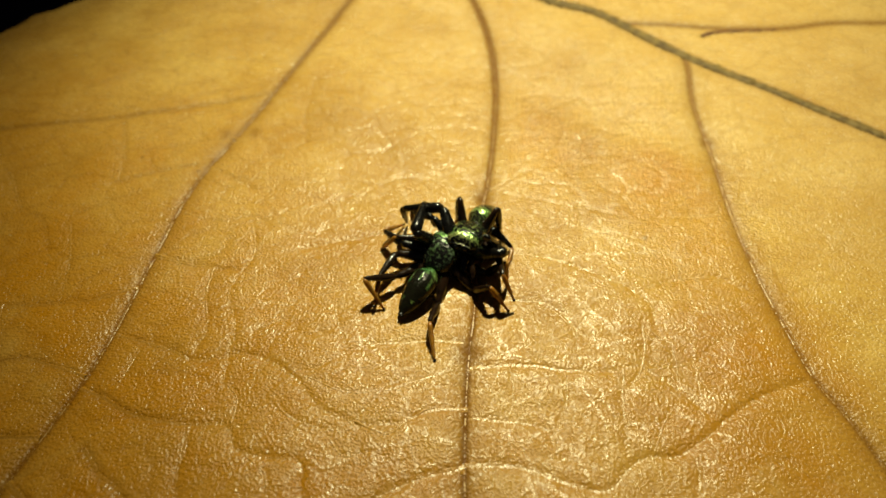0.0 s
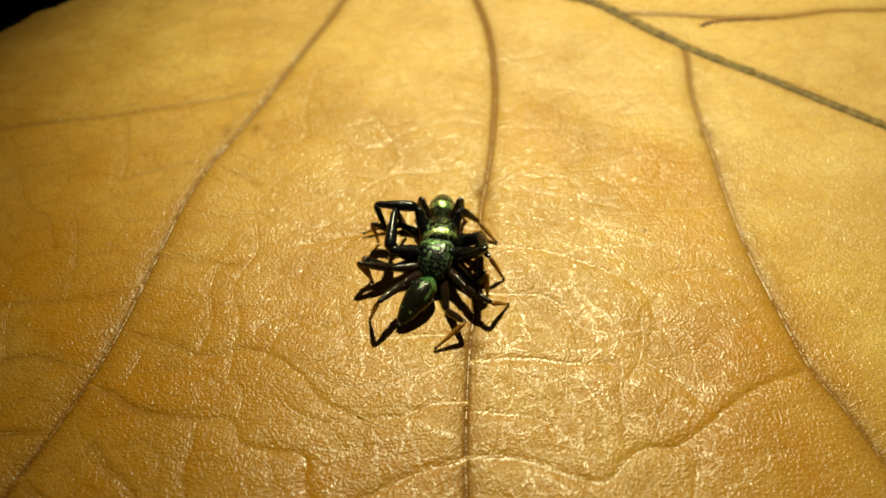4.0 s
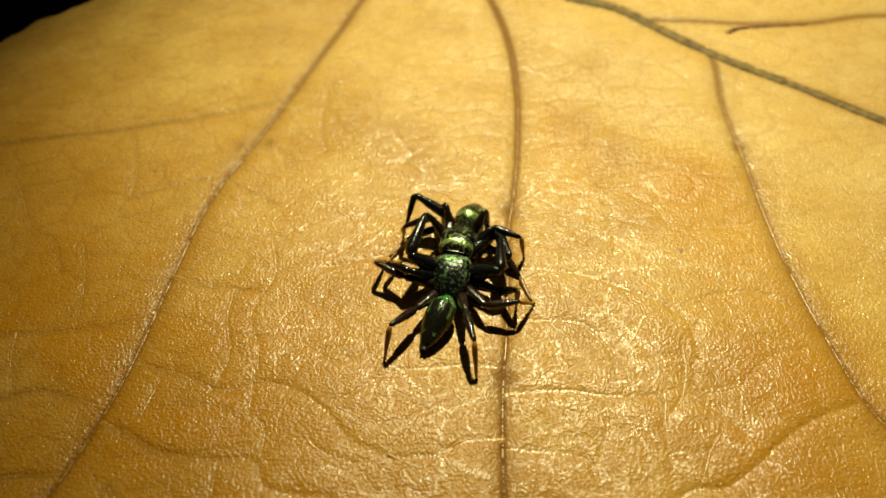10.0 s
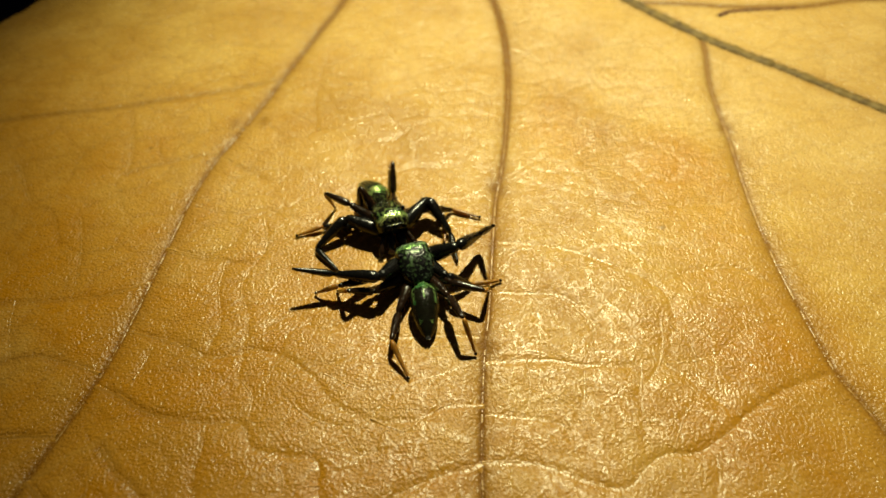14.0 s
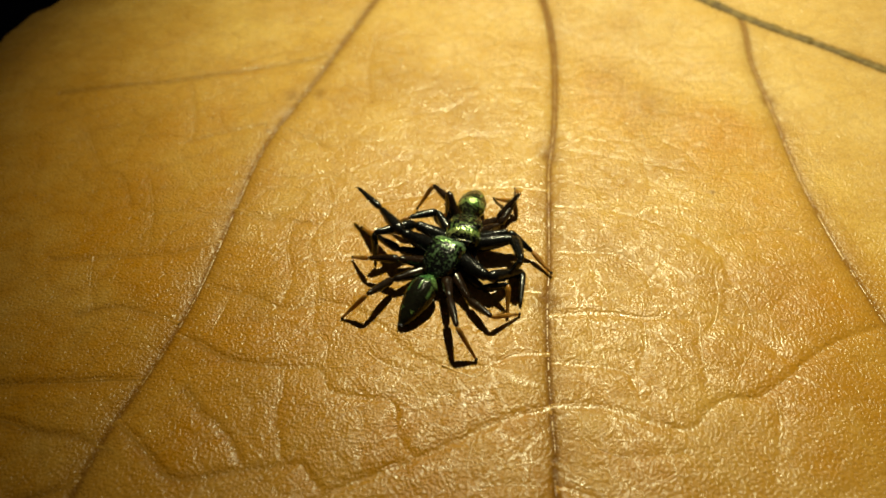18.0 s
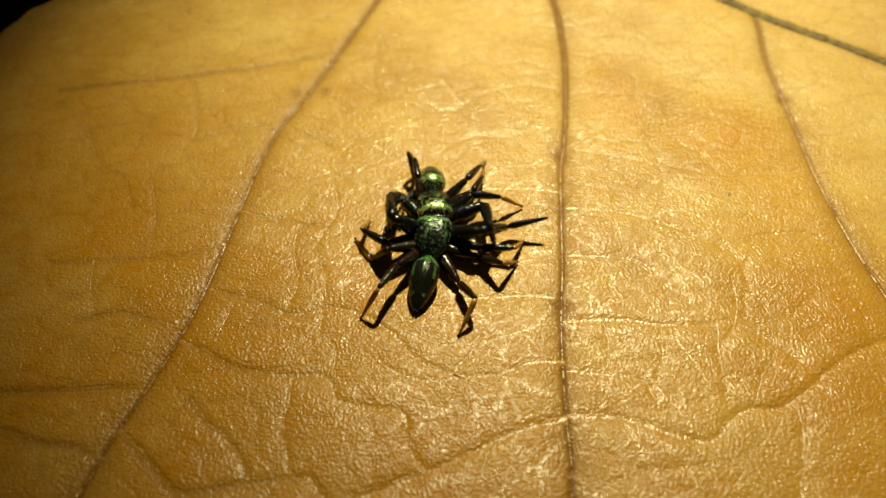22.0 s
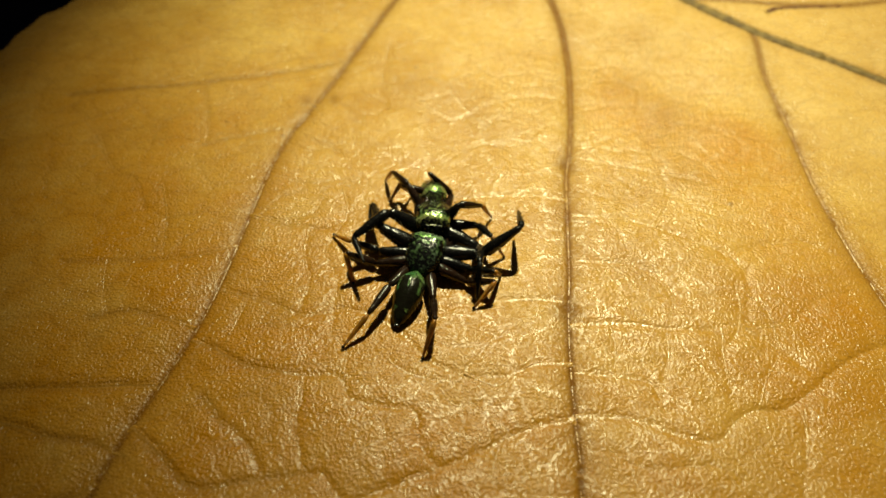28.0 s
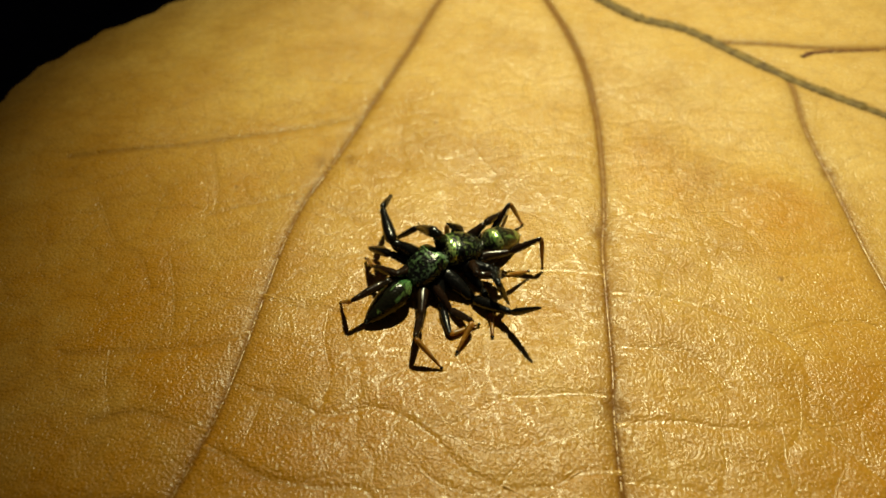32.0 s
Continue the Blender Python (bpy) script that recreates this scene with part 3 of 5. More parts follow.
def build_leaf():
    leaf = tagged(new("leaf"), "large dry tan leaf with fanning brown veins, lying on dark ground", "leaf")
    part("blade", blade_mesh(), leaf)
    for n, w, line in LINES:
        rib = n == "midrib"
        part(n, strand_mesh(n, line, w * 1.65 if rib else w, w * (0.42 if rib else 0.26) + 0.06, RIB if rib else VEIN, 0.62 if rib else 0.45), leaf,
             "thick grey-brown rib" if rib else "thin brown vein")
    part("scar", strand_mesh("scar", spline(SCAR, 0.1), 0.10, 0.05, RIB, 0.4, 5), leaf, "short dark scratch")
    part("tear", strand_mesh("tear", spline(TEAR, 0.1), 0.46, 0.13, DARK_TEAR, 0.5, 5), leaf, "thin dark red-brown tear")
    for w, line in TWIGS:
        part("side_vein", twig_mesh(line, w * 1.25, w * 0.30 + 0.035), leaf)
    return leaf


def build_ground():
    n, half = 60, 1.6
    u = np.linspace(-1, 1, n)
    g = np.sign(u) * np.abs(u) ** 3 * half
    verts = [(a, b + 0.03, -0.0052 - 0.0006 * (1 + math.sin(a * 91) * math.sin(b * 77))) for b in g for a in g]
    faces = [(j * n + i, j * n + i + 1, (j + 1) * n + i + 1, (j + 1) * n + i) for j in range(n - 1) for i in range(n - 1)]
    tagged(new("ground", mesh_of("ground", verts, faces, SOIL)), "dark ground under the leaf, hardly lit", "ground", kind="structure")


build_ground()
build_leaf()


# ---- the two spiders ----
def lathe(name, profile, material, squash=(1, 1), around=16):
    """A rounded solid along y: rows of (y, radius, height of the axis) in millimetres."""
    verts, faces = [], []
    for y, r, h in profile:
        for k in range(around):
            b = 2 * math.pi * k / around
            verts.append((r * squash[0] * math.cos(b) * MM, y * MM, (h + r * squash[1] * math.sin(b)) * MM))
    n = len(profile)
    for i in range(n - 1):
        for k in range(around):
            a, b = i * around + k, i * around + (k + 1) % around
            faces.append((a, b, b + around, a + around))
    faces.append(tuple(range(around))[::1])
    faces.append(tuple(range((n - 1) * around, n * around))[::-1])
    return mesh_of(name, verts, faces, material)


def shell(name, rows, material, square=2.7, around=36):
    """A boxy rounded solid along y: rows of (y, half width, top, bottom) in millimetres."""
    line = spline(rows, 0.07)
    verts, faces, n = [], [], len(line)
    for y, w, top, low in line:
        for k in range(around):
            b = 2 * math.pi * k / around
            c, d = math.cos(b), math.sin(b)
            u, v = math.copysign(abs(c) ** (2 / square), c), math.copysign(abs(d) ** (2 / square), d)
            verts.append((w * u * MM, y * MM, ((top + low) / 2 + (top - low) / 2 * v) * MM))
    for i in range(n - 1):
        for k in range(around):
            a, b = i * around + k, i * around + (k + 1) % around
            faces.append((a, b, b + around, a + around))
    faces += [tuple(range(around)), tuple(range((n - 1) * around, n * around))[::-1]]
    return mesh_of(name, verts, faces, material)


def smooth_profile(rows):
    return [tuple(v) for v in spline(rows, 0.08)]


def ball(r, material, name, squash=1.0):
    bm = bmesh.new()
    bmesh.ops.create_icosphere(bm, subdivisions=2, radius=r * MM)
    bmesh.ops.scale(bm, vec=(1, squash, 1), verts=bm.verts)
    me = bpy.data.meshes.new(name)
    bm.to_mesh(me)
    bm.free()
    me.materials.append(material)
    me.polygons.foreach_set("use_smooth", [True] * len(me.polygons))
    return me


def limb(name, length, r0, r1, material, waist=0.85):
    """A leg segment along +z: swollen near its base, narrow at both joints."""
    n, around = 11, 10
    verts, faces = [], []
    for i in range(n):
        u = i / (n - 1)
        r = (r0 + (r1 - r0) * u) * (waist + (1.12 - waist) * math.sin(math.pi * min(1, u * 1.25 + 0.06)) ** 0.7)
        if i in (0, n - 1):
            r *= 0.55
        for k in range(around):
            b = 2 * math.pi * k / around
            verts.append((r * math.cos(b) * MM, r * math.sin(b) * MM, u * length * MM))
    for i in range(n - 1):
        for k in range(around):
            a, b = i * around + k, i * around + (k + 1) % around
            faces.append((a, b, b + around, a + around))
    faces.append(tuple(range(around))[::-1])
    faces.append(tuple(range((n - 1) * around, n * around)))
    rng = np.random.default_rng(int(length * 1000 + r0 * 77))
    for _ in range(int(17 * length)):
        u, b, h = rng.uniform(0.12, 0.97), rng.uniform(0, 2 * math.pi), rng.uniform(0.10, 0.24)
        r = (r0 + (r1 - r0) * u) * 0.95
        c, s, w = math.cos(b), math.sin(b), 0.011
        k = len(verts)
        for dx, dz in ((-w, 0), (w, 0), (0, 0.02)):
            verts.append(((r * c - s * dx) * MM, (r * s + c * dx) * MM, (u * length + dz) * MM))
        verts.append(((r + h * 0.7) * c * MM, (r + h * 0.7) * s * MM, (u * length + h * 0.75) * MM))
        faces += [(k, k + 1, k + 3), (k + 1, k + 2, k + 3), (k + 2, k, k + 3)]
    return mesh_of(name, verts, faces, material)


# lengths and thickness of thigh, shin and foot of each pair of legs, in millimetres
LEGS = {"1": ((2.0, 0.38, 0.30), (2.15, 0.28, 0.19), (1.85, 0.165, 0.09)),
        "2": ((1.6, 0.29, 0.21), (1.5, 0.20, 0.14), (1.4, 0.125, 0.065)),
        "3": ((1.6, 0.27, 0.20), (1.5, 0.19, 0.14), (1.5, 0.12, 0.065)),
        "4": ((1.7, 0.26, 0.19), (1.7, 0.18, 0.14), (1.7, 0.12, 0.065))}
HIPS = {"1": (0.50, 0.58), "2": (0.58, 0.20), "3": (0.56, -0.20), "4": (0.44, -0.56)}
STANCE = {"1": (1.5, 1.7), "2": (1.8, 0.4), "3": (1.7, -0.9), "4": (1.2, -1.7)}
HEAD_LENGTH = 2.05


def build_spider(label, size, head_mat, tail_mat, tail_length, tail_width):
    spider = tagged(new("jumping_spider"), label, "spider", "fighting spiders")
    spider.empty_display_size = MM
    half = HEAD_LENGTH / 2
    front = [(-half, 0.20, 0.12, -0.14), (-0.90, 0.50, 0.28, -0.30), (-0.55, 0.73, 0.50, -0.38), (-0.10, 0.81, 0.68, -0.40), (0.30, 0.82, 0.77, -0.40),
             (0.65, 0.80, 0.75, -0.36), (0.90, 0.74, 0.62, -0.24), (half, 0.60, 0.44, -0.05)]
    head = part("cephalothorax", shell("cephalothorax", front, head_mat), spider)
    for x, y, z, r in ((0.20, half - 0.03, 0.24, 0.165), (0.48, half - 0.08, 0.33, 0.11), (0.64, 0.56, 0.60, 0.05), (0.68, 0.24, 0.64, 0.10)):
        for s in (-1, 1):
            part("eye", ball(r, EYE_GLOSS, "eye"), head, m=pose(s * x * MM, y * MM, z * MM))
    for hx, hy in HIPS.values():
        for s in (-1, 1):
            hip = [(-0.32, 0.12, 0), (-0.1, 0.24, 0), (0.12, 0.24, 0), (0.30, 0.13, 0)]
            part("coxa", lathe("coxa", smooth_profile(hip), BLACK, around=10), spider, m=pose(s * (hx - 0.05) * MM, hy * MM, -0.27 * MM, 0, 0, -s * 90 + s * hy * 40))
    for s in (-1, 1):
        fang = [(0, 0.16, 0), (0.2, 0.21, -0.08), (0.46, 0.19, -0.25), (0.7, 0.10, -0.48)]
        part("chelicera", lathe("chelicera", smooth_profile(fang), BLACK, around=12), spider, m=pose(s * 0.21 * MM, (half - 0.12) * MM, -0.28 * MM, 0, 0, -s * 12))
        palp = [(0, 0.10, 0), (0.3, 0.10, 0.04), (0.62, 0.09, -0.08), (0.9, 0.14, -0.28), (1.05, 0.06, -0.42)]
        part("pedipalp", lathe("pedipalp", smooth_profile(palp), BROWN, around=10), spider, m=pose(s * 0.48 * MM, (half - 0.27) * MM, -0.30 * MM, 0, 0, -s * 24))
    plate = [(-0.74, 0.2, -0.35), (-0.4, 0.43, -0.39), (0.16, 0.47, -0.39), (0.62, 0.31, -0.35), (0.78, 0.12, -0.31)]
    part("sternum", lathe("sternum", smooth_profile(plate), BROWN, (1.0, 0.6)), spider)
    L, W = tail_length, tail_width / 2
    back = [(0.05, 0.12, 0), (-0.10, 0.45 * W, 0.02), (-0.35, 0.80 * W, 0.05), (-0.25 * L, 0.98 * W, 0.06), (-0.45 * L, W, 0.04), (-0.65 * L, 0.84 * W, 0.0), (-0.82 * L, 0.62 * W, -0.03), (-0.94 * L, 0.38 * W, -0.06), (-L, 0.16 * W, -0.08)]
    tail = part("abdomen", lathe("abdomen", smooth_profile(back), tail_mat, (1.0, 0.86), around=28), spider)
    for s in (-1, 1):
        tip = [(0.05, 0.07, 0), (-0.07, 0.07, 0), (-0.14, 0.03, 0.01)]
        part("spinneret", lathe("spinneret", tip, BLACK, around=8), tail, m=pose(s * 0.07 * MM, -(L - 0.06) * MM, -0.06 * MM))
    legs = {}
    for pair, rows in LEGS.items():
        for side in ("L", "R"):
            mats = (BLACK, BLACK, BLACK) if pair == "1" else (BLACK, BLACK, AMBER) if pair == "2" else (BROWN, BROWN, AMBER)
            bones = []
            for k, (kind, (ln, r0, r1)) in enumerate(zip(("leg", "shin", "foot"), rows)):
                me = limb(kind, ln * size, r0 * size, r1 * size, mats[k])
                bones.append(part(kind, me, bones[0] if bones else spider, "amber foot" if mats[k] is AMBER else ""))
            if pair != "1":
                part("claw_tuft", ball(0.07, BLACK, "claw_tuft", 1.2), bones[0])
            legs[side + pair] = bones
    return spider, tail, legs


# ---- where the bodies and legs are, in millimetres: seconds; head, waist and tail ----
NEAR_BODY = [
    (0, 0.61, 22.86, 0.91, -0.30, 21.00, 0.81, -2.10, 18.21, 0.27),
    (1, 0.64, 22.74, 0.91, -0.26, 20.82, 0.81, -2.00, 18.06, 0.27),
    (2, 0.68, 22.58, 0.91, -0.22, 20.75, 0.81, -1.99, 18.17, 0.27),
    (3, 0.77, 22.38, 0.91, -0.37, 20.77, 0.81, -1.95, 18.07, 0.27),
    (4, -0.06, 22.17, 0.91, -0.32, 20.20, 0.81, -1.97, 17.80, 0.27),
    (6.5, -0.52, 21.25, 0.91, -0.82, 19.77, 0.81, -1.75, 16.91, 0.27),
    (7, -0.35, 21.98, 0.91, -0.80, 20.00, 0.81, -1.64, 17.13, 0.27),
    (8, -0.29, 22.21, 0.91, -0.54, 20.31, 0.81, -1.77, 17.68, 0.27),
    (9, -0.20, 22.20, 0.91, -0.60, 20.28, 0.81, -1.84, 17.51, 0.27),
    (10, -0.58, 22.68, 0.91, -0.87, 20.64, 0.81, -2.23, 17.80, 0.27),
    (11, -0.63, 22.52, 0.91, -1.01, 20.55, 0.81, -2.25, 17.80, 0.27),
    (12, -0.68, 22.13, 0.91, -0.68, 19.99, 0.81, -1.16, 17.08, 0.27),
    (13, -0.59, 21.45, 0.91, -0.11, 19.38, 0.81, -0.19, 16.29, 0.27),
    (14, -1.98, 21.86, 0.91, -1.35, 19.82, 0.81, -1.02, 16.69, 0.27),
    (14.5, -4.15, 23.59, 1.40, -3.89, 21.60, 1.40, -3.74, 18.66, 1.60),
    (15, -5.20, 21.14, 1.50, -5.62, 19.34, 1.30, -5.52, 16.08, 0.50),
    (15.5, -4.11, 20.45, 0.91, -4.20, 19.23, 0.81, -4.73, 16.89, 0.27),
    (17.5, -3.53, 19.20, 0.91, -3.86, 17.87, 0.81, -4.99, 15.62, 0.27),
    (18, -2.89, 19.53, 0.91, -3.75, 17.81, 0.81, -5.35, 15.07, 0.27),
    (18.5, -2.86, 19.99, 0.91, -3.33, 18.45, 0.81, -4.54, 15.31, 0.27),
    (19, -2.80, 20.02, 1.30, -3.52, 18.53, 1.30, -4.42, 15.36, 1.20),
    (20, -3.65, 19.64, 0.91, -4.47, 17.43, 0.81, -5.43, 14.47, 0.27),
    (21, -3.92, 19.47, 0.91, -4.48, 17.12, 0.81, -5.33, 14.45, 0.27),
    (21.5, -4.84, 21.12, 0.91, -5.17, 19.43, 0.81, -5.76, 15.73, 0.27),
    (22, -4.14, 21.11, 0.91, -4.36, 19.18, 0.81, -5.01, 16.26, 0.27),
    (23, -4.05, 20.79, 0.91, -4.40, 18.92, 0.81, -5.26, 15.96, 0.27),
    (24, -3.11, 21.86, 0.91, -3.72, 19.87, 0.81, -4.99, 17.32, 0.27),
    (24.5, -3.24, 23.21, 0.91, -3.85, 21.16, 0.81, -4.74, 17.93, 0.27),
    (26.5, -5.38, 19.81, 0.91, -5.64, 17.29, 0.81, -5.98, 14.50, 0.27),
    (27, -5.62, 20.46, 0.91, -5.79, 18.34, 0.81, -6.26, 15.27, 0.27),
    (28, -4.71, 20.47, 0.91, -5.40, 18.19, 0.81, -6.24, 15.57, 0.27),
    (28.5, -5.50, 22.33, 0.91, -5.68, 20.24, 0.81, -6.37, 16.81, 0.27),
    (29, -9.07, 26.57, 1.60, -8.28, 24.47, 1.50, -7.59, 20.87, 1.00),
    (29.5, -7.87, 26.68, 0.91, -7.89, 24.12, 0.81, -7.83, 20.26, 0.27),
    (30, -6.53, 24.51, 0.91, -8.11, 22.91, 0.81, -9.17, 20.27, 0.27),
    (31, -6.40, 24.90, 0.91, -7.42, 22.84, 0.81, -8.78, 20.28, 0.27),
    (32, -5.67, 24.46, 0.91, -7.15, 22.67, 0.81, -9.03, 20.88, 0.27),
]
FAR_BODY = [
    (0, 0.97, 21.71, 1.35, 1.73, 23.63, 1.25, 2.46, 24.84, 0.70),
    (1, 1.09, 21.81, 1.35, 1.66, 23.53, 1.25, 2.26, 24.59, 0.70),
    (2, 0.90, 21.79, 1.35, 1.65, 23.45, 1.25, 2.34, 24.67, 0.70),
    (3, 1.02, 21.79, 1.35, 1.51, 23.30, 1.25, 2.13, 24.63, 0.70),
    (4, 0.02, 22.17, 0.91, 0.07, 23.94, 0.81, 0.22, 25.99, 0.27),
    (6.5, -0.35, 21.58, 0.91, -0.08, 23.75, 0.81, 0.49, 26.20, 0.27),
    (7, -0.36, 22.15, 0.91, -0.12, 23.99, 0.81, 0.41, 26.27, 0.27),
    (8, -0.21, 22.31, 0.91, 0.18, 24.32, 0.81, 0.68, 26.53, 0.27),
    (9, -0.15, 22.27, 0.91, 0.10, 24.28, 0.81, 0.59, 26.53, 0.27),
    (10, -0.58, 22.92, 0.91, -0.14, 24.77, 0.81, 0.63, 26.69, 0.27),
    (11, -0.58, 22.68, 0.91, -0.22, 24.59, 0.81, 0.65, 26.57, 0.27),
    (12, -0.57, 22.46, 0.91, -0.32, 24.30, 0.81, 0.60, 26.50, 0.27),
    (13, -0.46, 21.78, 0.91, 0.04, 24.24, 0.81, 0.56, 26.37, 0.27),
    (14, -2.66, 22.73, 0.91, -3.46, 25.04, 0.81, -4.86, 27.08, 0.27),
    (14.5, -4.06, 24.63, 0.91, -4.26, 26.13, 0.81, -4.25, 27.56, 0.27),
    (15, -4.67, 20.80, 1.70, -3.96, 23.00, 1.60, -3.32, 25.61, 1.50),
    (15.5, -3.50, 21.49, 0.91, -2.86, 23.22, 0.81, -2.44, 26.38, 0.27),
    (17.5, -3.04, 19.86, 0.91, -1.76, 20.96, 0.81, -0.75, 23.67, 0.27),
    (18, -2.51, 19.19, 0.91, -2.09, 21.75, 0.81, -1.63, 23.64, 0.27),
    (18.5, -2.49, 19.99, 0.91, -2.23, 22.02, 0.81, -2.23, 23.88, 0.27),
    (19, -2.54, 20.55, 0.91, -2.02, 22.08, 0.81, -1.44, 24.23, 0.27),
    (20, -3.40, 19.64, 0.91, -2.76, 21.15, 0.81, -2.19, 22.83, 0.27),
    (21, -3.92, 19.64, 0.91, -3.69, 21.33, 0.81, -3.17, 23.40, 0.27),
    (21.5, -4.58, 21.50, 0.91, -4.23, 23.96, 0.81, -3.99, 26.50, 0.27),
    (22, -4.14, 21.11, 0.91, -4.31, 23.21, 0.81, -4.51, 25.78, 0.27),
    (23, -3.55, 20.96, 0.91, -3.16, 22.84, 0.81, -2.69, 25.54, 0.27),
    (24, -3.11, 22.22, 0.91, -2.30, 23.84, 0.81, -1.01, 25.43, 0.27),
    (24.5, -3.25, 23.58, 0.91, -2.44, 25.45, 0.81, -1.84, 27.52, 0.27),
    (26.5, -5.39, 19.99, 0.91, -5.18, 21.34, 0.81, -4.84, 23.03, 0.27),
    (27, -5.63, 20.64, 0.91, -5.68, 22.23, 0.81, -5.48, 24.29, 0.27),
    (28, -4.72, 20.82, 0.91, -4.62, 22.79, 0.81, -4.93, 24.64, 0.27),
    (28.5, -5.52, 22.71, 0.91, -5.74, 24.82, 0.81, -5.68, 26.53, 0.27),
    (29, -8.88, 26.66, 1.60, -8.76, 28.40, 1.50, -8.26, 31.11, 0.80),
    (29.5, -7.89, 27.08, 0.91, -7.95, 28.43, 0.81, -7.85, 29.46, 0.27),
    (30, -6.14, 24.17, 0.91, -4.78, 25.25, 0.81, -4.16, 27.78, 0.27),
    (31, -6.28, 25.07, 0.91, -5.56, 26.98, 0.81, -5.19, 29.11, 0.27),
    (32, -5.54, 24.46, 0.91, -3.84, 25.11, 0.81, -2.00, 26.38, 0.27),
]
NEAR_LEGS, FAR_LEGS = [], []


def moment(t, near, far):
    """Where the knee, ankle and foot of each leg are at t seconds, in millimetres."""
    NEAR_LEGS.append((t, near))
    FAR_LEGS.append((t, far))


moment(0, dict(L1=(-1.1, 22.1, 2.2, -0.7, 24.2, 2.1, -0.2, 24.3, 0.3), L2=(-1.8, 22.6, 1.0, -2.7, 23.8, 0.6, -1.8, 24.7, 0.1), L3=(-2.0, 22.1, 0.8, -2.7, 20.8, 0.7, -2.9, 19.3, 0.3), L4=(-2.0, 20.8, 0.6, -3.3, 20.1, 1.3, -2.5, 19.4, 0.1), R1=(2.9, 22.2, 0.8, 2.1, 21.4, 2.7, 1.8, 22.5, 1.3), R2=(2.2, 21.3, 0.3, 3.0, 20.9, 1.5, 3.2, 20.9, 0.1), R3=(1.6, 20.5, -0.1, 2.2, 19.8, 1.1, 3.1, 19.3, 0.1), R4=(0.0, 19.9, -0.4, -0.3, 18.6, 0.5, -0.2, 16.9, 0.1)),
       dict(R1=(0.2, 23.8, 2.1, -1.8, 24.2, 1.7, -1.6, 24.8, 0.1), R2=(-0.3, 23.4, 1.9, -1.4, 24.3, 1.4, -1.2, 24.2, 0.1), L1=(2.8, 20.9, 2.1, 2.8, 22.6, 1.0, 1.9, 21.1, 1.3), L2=(2.5, 23.6, 1.0, 3.5, 23.0, 0.3, 3.2, 21.7, 0.1)))
moment(2, dict(L1=(-1.2, 21.6, 1.9, -0.6, 23.5, 2.6, -0.1, 23.4, 0.8), L2=(-1.8, 22.3, 0.9, -2.7, 23.5, 0.8, -1.8, 24.3, 0.1), L3=(-1.9, 21.8, 0.7, -2.7, 20.5, 0.6, -2.9, 19.0, 0.2), L4=(-1.7, 20.4, 1.0, -2.9, 19.4, 1.7, -2.3, 19.4, 0.1), R1=(2.7, 21.7, 1.6, 2.1, 23.3, 0.4, 1.7, 22.0, 1.6), R2=(2.3, 21.1, 0.4, 3.6, 20.6, 1.0, 3.7, 21.6, 0.1), R3=(1.8, 20.3, -0.0, 2.4, 19.9, 1.3, 3.1, 19.3, 0.1), R4=(0.1, 19.7, -0.5, -0.3, 18.5, 0.7, -0.1, 16.9, 0.1)),
       dict(R1=(0.2, 23.9, 2.0, -1.8, 24.2, 1.9, -1.2, 23.8, 0.3), R2=(-0.4, 23.7, 1.4, -1.6, 24.3, 1.0, -2.6, 24.7, 0.2), R3=(-0.7, 22.9, 1.0, -2.1, 22.9, 1.2, -2.8, 23.2, 0.1), L1=(2.9, 20.8, 1.7, 2.8, 22.7, 0.9, 1.9, 21.5, 1.7), L2=(2.5, 23.5, 1.0, 3.3, 22.4, 1.2, 3.8, 21.9, 0.1)))
moment(4, dict(L1=(-2.3, 21.3, 1.6, -2.1, 23.4, 2.1, -1.6, 23.9, 0.4), L2=(-2.3, 21.1, 0.5, -3.5, 21.0, 1.4, -3.1, 20.6, 0.1), L3=(-2.3, 20.8, 0.9, -3.7, 20.6, 1.5, -3.2, 20.8, 0.1), L4=(-1.6, 19.5, 1.4, -2.6, 18.2, 1.7, -3.1, 18.5, 0.1), R1=(1.9, 21.0, 1.8, 2.1, 22.9, 0.9, 1.1, 21.8, 1.9), R2=(1.6, 20.5, 0.0, 2.1, 20.1, 1.4, 2.2, 19.6, 0.1), R3=(1.2, 19.6, 0.9, 2.3, 18.6, 1.1, 3.1, 19.3, 0.1), R4=(0.3, 19.2, -0.4, 0.9, 18.1, 0.6, -0.2, 16.9, 0.1)),
       dict(R1=(-1.0, 23.7, 1.9, -3.1, 23.9, 2.0, -2.4, 22.8, 0.9), R2=(-1.9, 23.3, 1.2, -2.5, 24.2, 0.3, -3.7, 23.8, 0.1), R3=(-2.0, 23.2, 0.7, -3.2, 23.1, 1.5, -3.0, 23.2, 0.1), L1=(1.9, 21.9, 1.8, 2.0, 20.1, 2.9, 1.0, 20.9, 1.7), L2=(1.0, 23.8, 1.7, 2.0, 24.0, 0.6, 2.8, 23.1, 0.1), L3=(1.8, 22.3, 0.9, 2.3, 21.1, 1.3, 3.0, 20.8, 0.1)))
